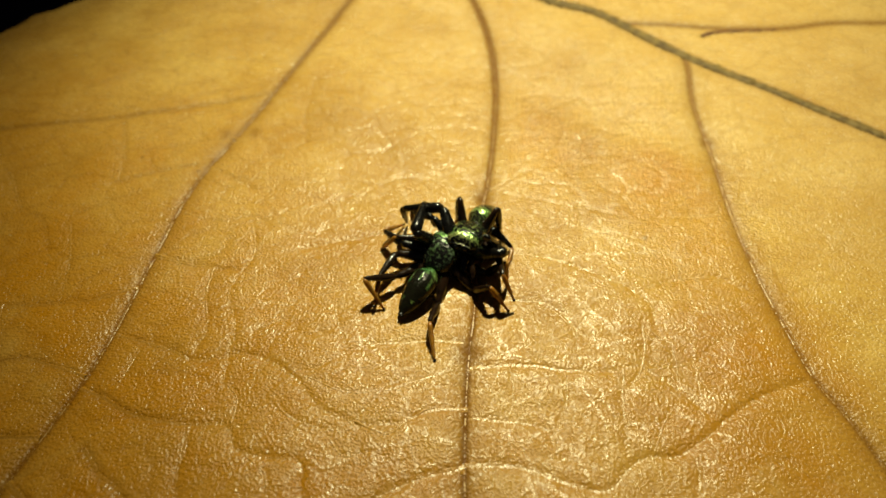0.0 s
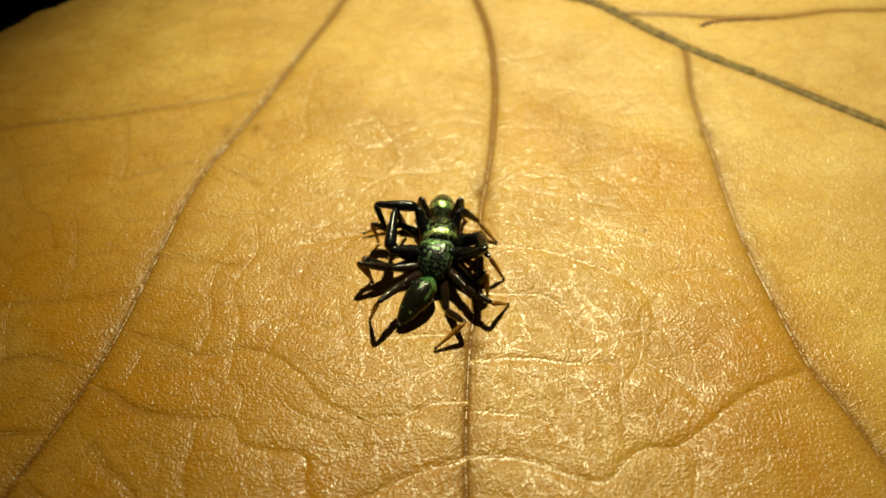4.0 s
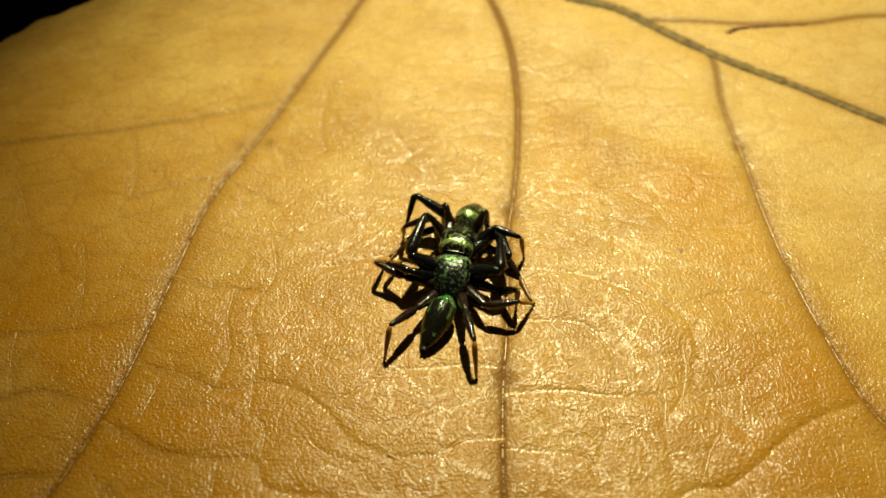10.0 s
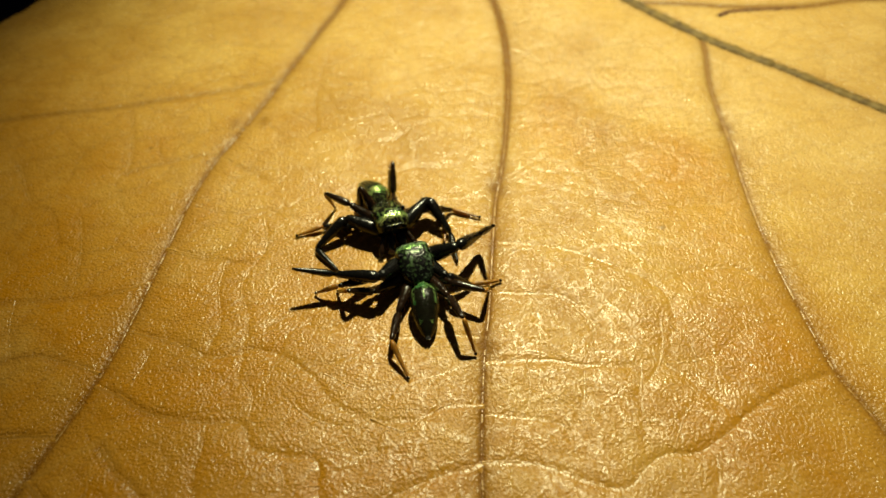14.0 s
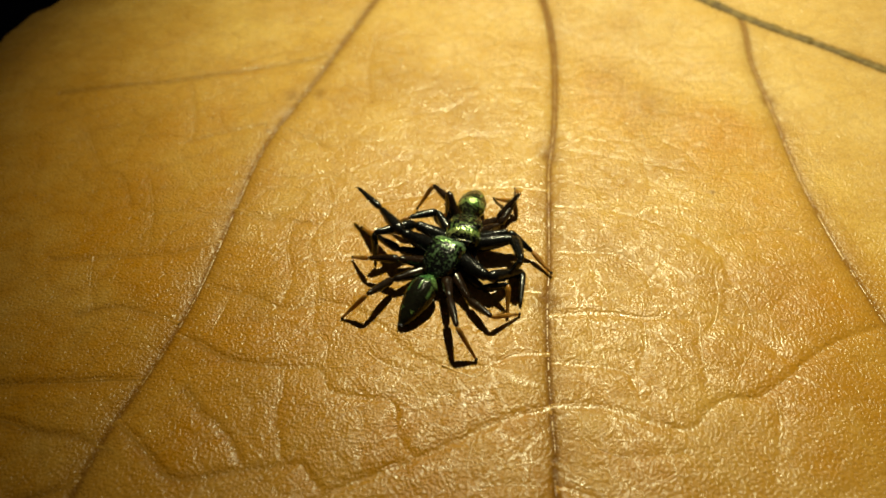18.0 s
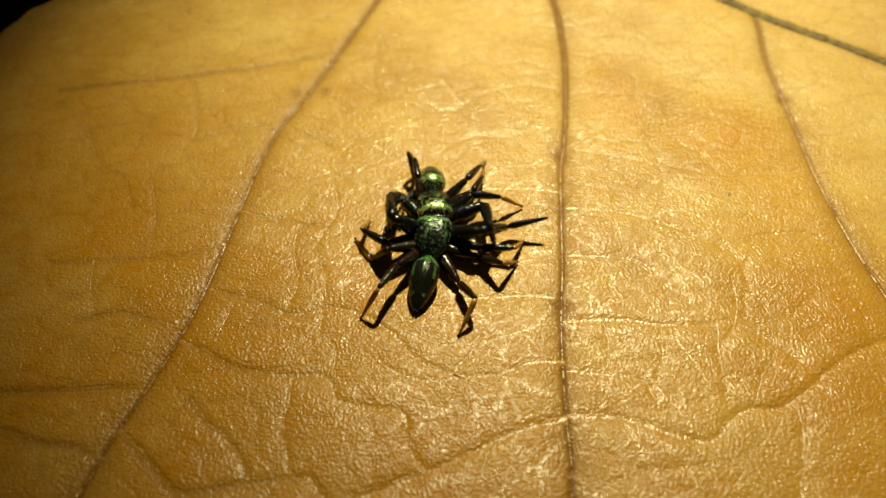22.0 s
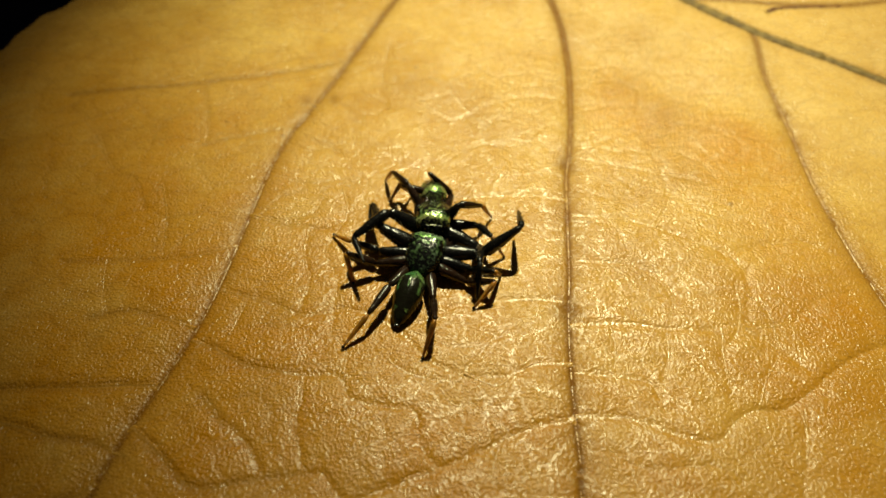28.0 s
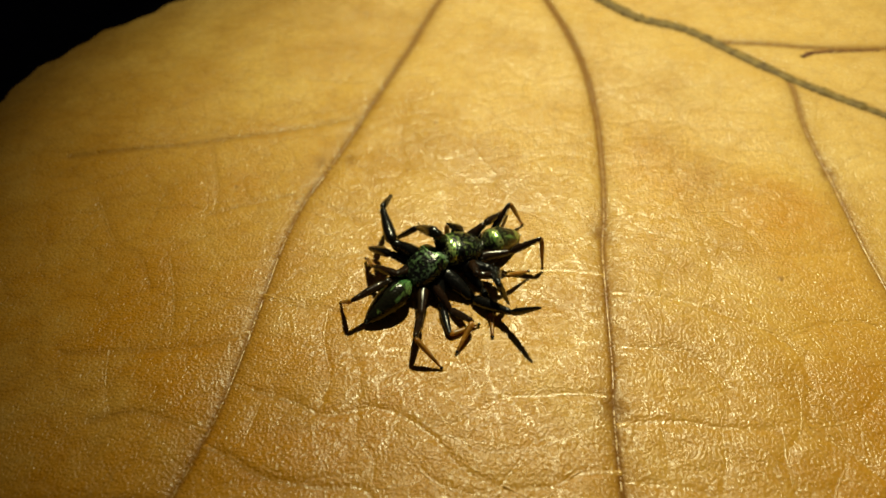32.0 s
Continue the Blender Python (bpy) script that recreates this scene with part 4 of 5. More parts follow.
moment(7, dict(L1=(-2.4, 20.9, 1.7, -2.0, 22.8, 2.6, -1.5, 23.7, 1.0), L2=(-2.5, 20.8, 1.1, -4.0, 20.8, 1.1, -3.5, 21.5, 0.1), L3=(-2.6, 20.4, 1.0, -4.1, 20.4, 1.2, -3.9, 21.4, 0.1), L4=(-1.8, 19.1, 1.1, -2.7, 17.7, 1.4, -3.5, 17.1, 0.1), R1=(1.8, 21.0, 1.4, 2.0, 23.1, 1.2, 1.2, 24.2, -0.1), R2=(1.6, 20.8, 0.5, 2.3, 19.9, 1.5, 2.2, 19.9, 0.1), R3=(0.6, 19.3, 0.9, 2.0, 18.8, 1.0, 3.1, 19.3, 0.1), R4=(0.3, 18.9, 1.2, 0.9, 17.3, 1.7, 1.3, 16.9, 0.1)),
       dict(R1=(-1.0, 24.2, 1.5, -3.0, 24.4, 1.4, -2.9, 23.3, 0.1), R2=(-1.8, 24.1, 0.9, -3.0, 23.3, 1.1, -3.7, 23.8, 0.1), R3=(-1.7, 22.7, 1.6, -3.0, 22.1, 1.5, -2.9, 22.5, 0.1), L1=(1.9, 23.0, 1.3, 2.0, 21.1, 2.2, 1.0, 21.7, 0.8), L2=(1.0, 23.7, 1.6, 2.2, 23.1, 1.3, 2.8, 23.2, 0.1), L3=(1.8, 22.9, 0.5, 3.0, 22.3, 0.1, 3.0, 20.8, 0.1)))
moment(9, dict(L1=(-2.4, 21.5, 1.8, -2.0, 23.6, 2.2, -1.3, 24.6, 0.7), L2=(-2.4, 21.2, 1.0, -3.8, 21.9, 1.0, -3.3, 22.8, 0.1), L3=(-2.5, 21.0, 0.9, -3.9, 21.7, 0.9, -4.3, 22.9, 0.1), L4=(-2.0, 19.5, 0.9, -3.0, 18.4, 1.6, -3.5, 17.8, 0.1), R1=(1.7, 21.1, 1.8, 2.0, 23.2, 1.4, 1.2, 24.3, 0.2), R2=(1.8, 21.0, 0.5, 2.4, 19.9, 1.4, 2.2, 20.3, 0.1), R3=(0.9, 19.7, 1.1, 2.2, 19.9, 0.4, 3.7, 20.1, 0.1), R4=(0.3, 19.1, 1.2, 0.8, 17.5, 1.6, 1.1, 16.9, 0.1)),
       dict(R1=(-0.8, 24.5, 1.3, -2.7, 25.1, 1.8, -2.9, 24.4, 0.2), R2=(-1.6, 24.3, 0.6, -2.6, 23.4, 0.9, -3.6, 23.7, 0.1), L1=(1.8, 22.9, 1.9, 1.9, 21.0, 2.7, 0.8, 21.5, 1.4), L2=(1.1, 24.0, 1.7, 2.2, 23.3, 1.3, 2.7, 23.2, 0.1), L3=(2.0, 23.0, 0.8, 2.2, 21.6, 1.0, 3.0, 20.8, 0.1)))
moment(10, dict(L1=(-2.6, 22.1, 2.0, -1.9, 24.1, 2.5, -1.3, 25.0, 1.0), L2=(-2.6, 21.6, 1.5, -3.7, 22.5, 1.0, -3.1, 23.3, 0.1), L3=(-2.9, 21.7, 1.0, -4.2, 22.4, 1.2, -3.8, 23.4, 0.1), L4=(-2.3, 19.9, 1.0, -3.3, 18.7, 1.5, -3.6, 17.9, 0.1), R1=(1.4, 21.4, 1.7, 1.5, 23.5, 1.5, 1.0, 25.1, 0.7), R2=(1.4, 21.3, 0.4, 2.1, 20.5, 1.5, 2.1, 20.6, 0.1), R3=(0.7, 20.1, 0.9, 2.2, 20.1, 1.2, 2.9, 20.8, 0.1), R4=(-0.2, 19.5, 1.3, 0.1, 17.9, 1.5, 0.2, 17.0, 0.1)),
       dict(R1=(-0.7, 25.2, 1.2, -2.4, 25.9, 2.0, -2.9, 25.1, 0.5), R2=(-1.5, 25.2, 0.4, -2.8, 24.8, 0.1, -3.6, 23.7, 0.1), L1=(1.4, 24.3, 1.1, 1.9, 22.3, 1.5, 0.9, 22.9, 0.2), L2=(1.2, 24.2, 1.5, 2.5, 23.6, 1.4, 2.7, 23.5, 0.1), L3=(1.7, 23.5, 0.5, 2.4, 22.4, 0.1, 2.8, 21.0, 0.1)))
moment(12, dict(L1=(-2.7, 21.4, 1.9, -2.4, 23.5, 2.2, -1.7, 24.6, 0.9), L2=(-2.4, 22.3, 0.5, -3.8, 23.0, 0.9, -3.1, 22.0, 0.1), L3=(-2.4, 19.8, 0.7, -3.4, 18.8, 1.1, -4.5, 19.0, 0.1), L4=(-1.7, 19.0, 1.0, -2.3, 17.4, 1.5, -2.5, 16.6, 0.1), R1=(1.3, 20.9, 1.7, 1.6, 22.9, 1.0, 0.7, 21.8, 2.2), R2=(1.2, 20.5, 1.1, 2.0, 21.5, 0.4, 1.7, 20.1, 0.1), R3=(0.5, 19.6, 1.3, 1.4, 19.9, 0.1, 2.7, 20.7, 0.1), R4=(0.6, 19.2, 1.2, 1.5, 17.8, 1.6, 2.0, 17.2, 0.1)),
       dict(R1=(-1.0, 24.5, 1.6, -3.0, 24.5, 1.7, -3.2, 24.2, -0.0), R2=(-1.8, 24.6, 0.7, -2.5, 23.4, 0.8, -3.6, 23.7, 0.1), L1=(1.6, 23.0, 1.6, 1.6, 21.2, 2.5, 0.8, 21.7, 1.1), L2=(1.1, 23.9, 1.5, 2.4, 23.5, 1.4, 2.7, 23.5, 0.1), L3=(1.6, 23.0, 0.4, 2.8, 22.3, 0.1, 2.9, 20.9, 0.1)))
moment(13, dict(L1=(-2.4, 19.7, 1.4, -3.3, 21.1, 2.7, -1.8, 22.0, 3.4), L2=(-2.4, 19.9, 0.3, -3.8, 19.7, 0.9, -4.4, 20.7, 0.1), L3=(-2.2, 19.4, 0.2, -3.2, 18.6, 1.0, -4.4, 18.7, 0.1), L4=(-1.2, 18.2, 0.9, -1.7, 16.6, 1.4, -1.9, 15.5, 0.1), R1=(1.6, 20.5, 1.6, 1.9, 22.6, 1.1, 1.5, 24.3, 0.5), R2=(0.9, 20.0, 1.8, 2.0, 20.9, 1.5, 2.0, 21.1, 0.1), R3=(0.7, 19.3, 1.6, 1.4, 19.9, 0.5, 2.6, 20.7, 0.1), R4=(1.1, 18.7, 1.3, 2.0, 17.3, 1.4, 3.1, 17.3, 0.1)),
       dict(R1=(-1.5, 24.2, 1.3, -2.4, 22.4, 0.9, -2.6, 20.7, 1.4), R3=(-1.0, 24.4, 1.6, -2.3, 24.9, 1.2, -2.9, 25.5, 0.1), L1=(1.5, 22.7, 1.9, 1.5, 20.7, 2.5, 0.8, 21.4, 1.0), L2=(1.8, 22.5, 1.0, 2.1, 21.1, 1.0, 2.9, 20.5, 0.1), L3=(1.2, 24.2, 1.2, 2.2, 23.2, 1.4, 2.7, 23.0, 0.1)))
moment(13.5, dict(L1=(-3.6, 21.0, 0.9, -5.5, 20.5, 1.9, -7.2, 20.4, 2.4), L2=(-3.1, 20.1, 0.4, -4.4, 19.7, 1.0, -5.3, 20.2, 0.1), L3=(-3.0, 19.7, 0.3, -4.0, 19.2, 1.3, -4.8, 19.2, 0.1), L4=(-1.8, 18.7, -0.3, -2.4, 17.3, 0.5, -1.9, 15.7, 0.1), R1=(1.1, 22.0, 1.3, 2.2, 23.7, 0.7, 3.2, 23.4, 2.3), R4=(0.5, 18.9, 1.1, 1.5, 17.6, 1.6, 2.0, 17.1, 0.1)),
       dict(R1=(-2.2, 21.8, 2.2, -3.7, 21.2, 1.0, -3.7, 22.7, 0.1)))
moment(14, dict(L1=(-3.2, 19.7, 1.5, -5.3, 20.2, 1.1, -7.1, 20.1, 1.6), L2=(-3.8, 20.4, 0.5, -5.0, 19.7, 0.9, -6.2, 19.9, 0.1), L3=(-3.6, 19.8, 0.3, -4.6, 19.2, 1.2, -5.2, 20.0, 0.1), L4=(-2.4, 18.6, 0.4, -2.6, 16.9, 0.8, -1.9, 15.6, 0.1), R1=(0.2, 21.2, 1.8, 1.3, 22.8, 0.9, 1.8, 21.9, 2.4), R2=(-0.3, 20.0, 1.2, 0.8, 20.3, 0.2, 2.1, 20.6, 0.1), R3=(-0.1, 19.7, 1.1, 1.3, 19.2, 1.2, 1.6, 20.2, 0.1), R4=(-0.2, 19.0, 1.0, 0.4, 17.5, 1.5, 0.9, 16.7, 0.1)),
       dict(R1=(-5.1, 23.8, 0.9, -6.5, 22.5, 0.1, -5.3, 21.2, 0.1), R2=(-4.9, 24.0, 0.1, -6.3, 23.9, 0.2, -7.5, 23.4, 0.1), R3=(-4.9, 24.3, 1.3, -6.2, 25.0, 1.4, -5.9, 25.3, 0.1), L1=(-1.2, 24.9, 1.1, -0.1, 23.4, 0.2, 0.2, 21.7, 0.1), L2=(-1.4, 25.0, 0.7, -0.4, 24.2, 0.1, -0.4, 22.9, 0.1), L3=(-1.1, 24.5, 0.8, -0.0, 25.1, 0.1, 1.3, 24.6, 0.1), L4=(-3.0, 26.1, 0.2, -3.0, 27.2, 1.3, -3.3, 28.2, 0.1)))
moment(14.5, dict(L1=(-6.0, 21.9, 1.9, -7.9, 22.4, 1.2, -9.7, 22.1, 1.5), L2=(-6.0, 22.0, 0.7, -7.4, 21.4, 0.9, -8.3, 22.0, 0.1), L3=(-5.8, 21.3, 0.9, -7.1, 20.7, 1.4, -7.4, 21.4, 0.1), L4=(-4.7, 20.7, 0.1, -4.8, 19.2, 1.0, -6.0, 19.9, 0.1), R1=(-1.6, 23.5, 1.5, 0.2, 24.1, 2.3, 1.9, 24.9, 2.5), R2=(-1.9, 22.6, 0.9, -0.4, 22.7, 1.1, 0.1, 23.5, 0.1), R3=(-1.9, 22.0, 0.8, -0.8, 21.2, 1.2, -0.2, 22.0, 0.1), R4=(-2.3, 21.2, 0.4, -2.2, 19.9, 1.4, -1.2, 19.7, 0.1)),
       dict(R1=(-6.4, 25.2, 0.8, -8.1, 24.3, 0.2, -8.9, 22.8, 0.1), R2=(-6.0, 24.5, 1.2, -7.2, 23.8, 1.3, -6.6, 23.7, 0.1), R3=(-5.7, 26.7, 0.4, -6.7, 27.5, 0.9, -7.1, 26.4, 0.1), L1=(-2.3, 24.7, 2.0, -0.3, 24.9, 2.4, 1.4, 24.8, 2.7), L2=(-2.2, 25.7, 1.1, -0.8, 26.0, 1.4, -0.6, 25.8, 0.1), L4=(-3.4, 25.1, 1.8, -3.2, 26.5, 1.0, -3.6, 27.8, 0.3)))
moment(15, dict(L1=(-7.5, 21.8, 0.8, -7.3, 19.8, 1.7, -7.8, 19.0, 0.1), L2=(-6.4, 19.4, 2.1, -7.4, 19.6, 1.0, -7.3, 20.6, 0.1), L3=(-6.4, 18.7, 1.3, -7.1, 17.3, 1.5, -7.5, 17.8, 0.1), L4=(-6.2, 18.1, 1.2, -7.3, 16.9, 1.3, -8.4, 16.5, 0.1), R1=(-2.9, 20.2, 0.8, -1.0, 21.2, 0.9, 0.0, 22.5, 0.1), R2=(-3.2, 20.1, 1.0, -1.9, 20.7, 0.7, -0.9, 21.5, 0.1), R3=(-3.3, 19.8, 1.0, -1.9, 19.8, 1.5, -1.6, 20.3, 0.1), R4=(-3.6, 18.9, 0.6, -2.3, 18.1, 1.2, -3.1, 17.2, 0.1)),
       dict(R1=(-6.9, 21.3, 1.5, -7.7, 22.2, -0.1, -6.5, 21.0, 0.1), L1=(-2.9, 22.7, 1.0, -2.6, 20.7, 1.5, -2.8, 21.7, 0.1), L2=(-2.5, 22.0, 2.0, -1.4, 22.3, 1.2, -0.6, 22.4, 0.1), L3=(-2.3, 22.3, 1.8, -0.9, 22.3, 1.4, -1.1, 22.0, 0.1), L4=(-2.8, 23.4, 0.8, -1.3, 23.1, 0.1, -2.0, 21.7, 0.1)))
moment(15.5, dict(L1=(-5.9, 20.9, 2.1, -7.9, 21.2, 2.9, -9.5, 21.5, 3.7), L4=(-5.6, 18.1, 1.3, -6.8, 16.9, 1.6, -7.6, 17.0, 0.1), R1=(-2.1, 19.8, 1.8, 0.0, 19.7, 1.7, 1.9, 19.6, 2.0), R4=(-3.6, 17.8, 1.4, -3.6, 16.1, 1.7, -3.7, 16.6, 0.1)),
       dict(R1=(-5.2, 22.9, 1.7, -7.2, 22.9, 1.2, -8.6, 22.9, 0.3), L1=(-1.4, 22.4, 1.5, -0.8, 20.6, 0.6, -0.8, 18.9, 0.2)))
moment(17.5, dict(L1=(-5.5, 20.1, 1.7, -5.5, 18.0, 1.8, -6.2, 18.1, 0.1), L4=(-5.7, 17.3, 0.2, -6.9, 16.5, 1.2, -8.1, 16.3, 0.1), R4=(-3.2, 16.2, 0.9, -3.1, 14.5, 0.8, -1.7, 15.1, 0.1)),
       dict(R1=(-4.7, 21.2, 1.5, -6.5, 22.1, 1.7, -6.0, 21.8, 0.1)))
moment(18, dict(L1=(-5.1, 19.5, 1.8, -6.2, 21.3, 1.5, -7.4, 22.7, 1.5), L2=(-5.3, 19.3, 0.9, -6.4, 20.3, 0.7, -7.2, 21.3, 0.2), L3=(-5.2, 18.3, 1.4, -6.7, 18.7, 1.0, -7.5, 19.5, 0.1), L4=(-5.5, 17.7, 0.7, -6.5, 16.4, 1.3, -7.6, 16.1, 0.1), R1=(-1.3, 17.5, 1.1, 0.3, 18.6, 0.2, 0.1, 16.8, 0.1), R2=(-1.5, 17.7, -0.0, -0.5, 17.2, 1.0, -0.5, 16.2, 0.1), R3=(-2.2, 16.9, 0.4, -1.2, 15.7, 0.7, 0.0, 16.3, 0.1), R4=(-3.0, 16.4, 1.1, -2.7, 14.7, 1.4, -1.9, 14.0, 0.1)),
       dict(R1=(-4.6, 20.5, 1.3, -6.3, 19.6, 1.7, -6.4, 19.0, 0.1), R2=(-3.6, 21.7, 0.9, -4.9, 21.2, 1.0, -5.9, 21.3, 0.1), R3=(-3.0, 22.1, 1.2, -3.8, 23.3, 1.1, -4.6, 22.7, 0.1), L1=(-0.0, 19.9, 1.0, 0.1, 18.0, 1.7, -0.6, 18.1, 0.1), L2=(-0.3, 20.3, 1.0, 0.8, 19.6, 0.4, 1.6, 18.6, 0.1), L4=(-0.7, 22.0, -0.0, 0.3, 22.7, 1.0, 0.3, 24.1, 0.1)))
moment(18.5, dict(L1=(-5.1, 19.2, 1.5, -6.6, 20.4, 0.6, -8.4, 20.4, 1.1), L4=(-4.8, 17.7, -0.1, -5.8, 16.6, 0.6, -5.7, 15.0, 0.1), R1=(-1.4, 18.7, 2.1, 0.2, 20.0, 1.5, 2.0, 20.1, 1.9), R4=(-2.5, 16.9, 0.4, -2.2, 15.4, 1.1, -1.9, 14.1, 0.1)),
       dict(R1=(-4.8, 20.6, 1.0, -5.7, 19.0, 1.8, -5.8, 19.0, 0.1)))
moment(19, dict(L1=(-5.3, 20.2, 1.5, -7.3, 21.1, 1.4, -9.0, 21.7, 1.8), L2=(-5.2, 19.7, 1.3, -6.5, 19.0, 1.4, -6.3, 19.2, 0.1), L3=(-5.3, 19.3, 1.2, -6.4, 19.4, 0.1, -6.1, 17.9, 0.1), L4=(-4.9, 17.7, 0.8, -5.2, 16.0, 1.2, -5.8, 14.9, 0.1), R1=(-0.9, 18.4, 1.6, 0.6, 17.2, 2.5, 2.4, 16.7, 2.4), R2=(-1.5, 18.0, 1.2, -0.2, 17.3, 1.2, 0.5, 17.7, 0.1), R3=(-1.4, 18.0, 0.8, -0.2, 17.3, 1.2, 0.7, 17.6, 0.1), R4=(-3.2, 16.9, 1.0, -3.4, 15.3, 1.5, -3.8, 14.5, 0.1)),
       dict(R1=(-4.2, 20.5, 2.0, -6.1, 19.7, 1.6, -6.4, 20.6, 0.1), R3=(-2.7, 23.2, 0.8, -2.9, 24.5, 1.2, -3.7, 24.8, 0.1), R4=(-3.0, 20.9, 1.7, -3.5, 22.3, 1.2, -3.5, 23.8, 0.5), L1=(-0.9, 19.3, 1.5, -0.1, 17.4, 1.8, 0.3, 17.3, 0.1), L2=(-0.3, 20.8, 0.7, 0.3, 19.6, 1.2, 1.0, 19.4, 0.1), L3=(-0.5, 22.1, 0.0, 0.3, 23.2, 0.5, -0.4, 24.4, 0.1), L4=(-1.0, 20.9, 1.8, -0.4, 22.3, 1.2, -0.4, 23.7, 0.5)))
moment(20, dict(L1=(-6.2, 19.5, 1.2, -7.2, 18.7, 2.9, -8.3, 20.2, 2.6), L2=(-6.1, 18.9, 0.8, -7.6, 19.2, 1.1, -7.5, 20.1, 0.1), L3=(-5.8, 18.0, 1.6, -7.3, 18.4, 1.4, -6.5, 18.2, 0.1), L4=(-5.8, 17.1, -0.1, -7.2, 16.8, 0.8, -6.0, 15.8, 0.1), R1=(-1.6, 18.0, 0.6, -0.1, 17.0, 1.8, 1.6, 17.6, 2.0), R2=(-2.0, 17.9, 0.2, -0.8, 17.1, 0.6, 0.2, 17.9, 0.1), R3=(-2.3, 17.4, 0.0, -1.1, 16.7, 0.7, -0.1, 17.5, 0.1), R4=(-3.9, 16.2, 0.2, -4.1, 14.6, 0.5, -4.5, 12.9, 0.1)),
       dict(R1=(-5.6, 20.1, 1.0, -7.2, 19.1, 0.2, -6.4, 17.5, 0.1), R3=(-4.1, 20.2, 1.9, -5.2, 20.5, 1.1, -5.6, 21.3, 0.1), R4=(-3.3, 20.3, 2.0, -3.7, 21.7, 1.2, -3.6, 23.1, 0.5), L1=(-1.3, 20.7, 0.7, -1.1, 18.9, 1.7, -0.9, 18.3, 0.1), L2=(-1.2, 20.2, 1.0, -0.5, 18.9, 1.2, 0.2, 18.7, 0.1), L3=(-1.0, 20.6, 1.0, -0.1, 21.7, 0.9, -0.2, 22.8, 0.1), L4=(-1.3, 21.9, 0.5, -0.5, 22.7, 1.7, -0.2, 22.9, 0.1)))
moment(21, dict(L1=(-6.4, 19.3, 1.2, -8.1, 20.6, 1.2, -9.6, 21.2, 2.1), L2=(-6.2, 18.2, 0.4, -7.6, 18.2, 1.0, -8.0, 19.2, 0.1), L3=(-6.3, 18.4, 0.9, -6.6, 17.0, 1.6, -6.6, 16.9, 0.1), L4=(-5.8, 16.5, 0.5, -6.3, 15.0, 1.1, -7.1, 13.8, 0.1), R1=(-1.9, 17.7, 0.9, -0.1, 16.8, 1.6, 1.8, 16.7, 1.9), R2=(-2.3, 17.5, 0.3, -1.3, 16.6, 1.0, -0.9, 15.7, 0.1), R3=(-2.9, 16.6, 1.0, -1.7, 15.8, 1.5, -1.2, 16.0, 0.1), R4=(-3.9, 16.0, 0.3, -3.9, 14.4, 0.9, -4.5, 13.0, 0.1)),
       dict(R1=(-6.2, 20.2, 1.1, -7.9, 19.6, 0.2, -7.7, 17.8, 0.1), R2=(-5.6, 21.3, 0.5, -6.5, 20.2, 1.0, -6.8, 21.1, 0.1), R3=(-4.6, 22.2, 0.4, -5.2, 21.2, 1.1, -6.2, 21.5, 0.1), R4=(-4.2, 22.7, 0.2, -4.6, 24.0, 1.1, -3.5, 23.5, 0.1), L1=(-1.5, 19.7, 0.7, -1.1, 18.0, 1.7, -0.7, 17.5, 0.1), L2=(-1.8, 20.3, 0.9, -0.6, 19.9, 0.1, 0.2, 18.8, 0.1), L3=(-2.1, 20.0, 1.4, -1.6, 21.3, 1.0, -1.6, 22.6, 0.5), L4=(-2.1, 22.1, 0.8, -1.1, 23.1, 1.4, -1.4, 24.0, 0.1)))
moment(22, dict(L1=(-6.0, 20.3, 2.1, -6.3, 22.4, 1.5, -5.7, 23.5, 0.1), L2=(-6.3, 19.9, 0.9, -7.5, 20.8, 0.8, -7.3, 21.9, 0.1), L3=(-6.1, 19.3, 1.2, -7.0, 19.6, 0.1, -7.8, 20.8, 0.1), L4=(-5.7, 18.4, 1.2, -6.4, 16.9, 1.5, -7.2, 16.4, 0.1), R1=(-2.1, 19.9, 1.7, -0.8, 21.2, 0.6, 1.0, 21.3, 1.1), R2=(-2.1, 20.0, 0.5, -0.7, 19.7, 0.8, -0.1, 20.7, 0.1), R3=(-2.2, 19.5, 0.4, -1.2, 18.6, 1.1, -0.4, 19.5, 0.1), R4=(-3.1, 18.1, 0.4, -2.4, 16.7, 1.1, -3.1, 15.5, 0.1)),
       dict(R1=(-5.9, 22.9, 0.9, -6.2, 21.1, 1.8, -6.3, 21.3, 0.1), R2=(-5.1, 23.4, 0.7, -5.7, 22.1, 1.1, -5.7, 23.0, 0.1), R3=(-5.0, 23.6, 1.4, -5.2, 25.0, 1.4, -5.2, 25.6, 0.1), L1=(-1.9, 22.0, 1.2, -1.7, 20.1, 1.8, -1.4, 20.3, 0.1), L2=(-2.4, 22.6, 1.3, -1.0, 22.8, 0.9, 0.0, 23.0, 0.1), L3=(-2.4, 22.9, 1.2, -1.9, 24.2, 0.9, -1.8, 25.5, 0.3), L4=(-2.7, 23.5, 1.4, -2.0, 24.9, 1.0, -1.7, 26.2, 0.1)))
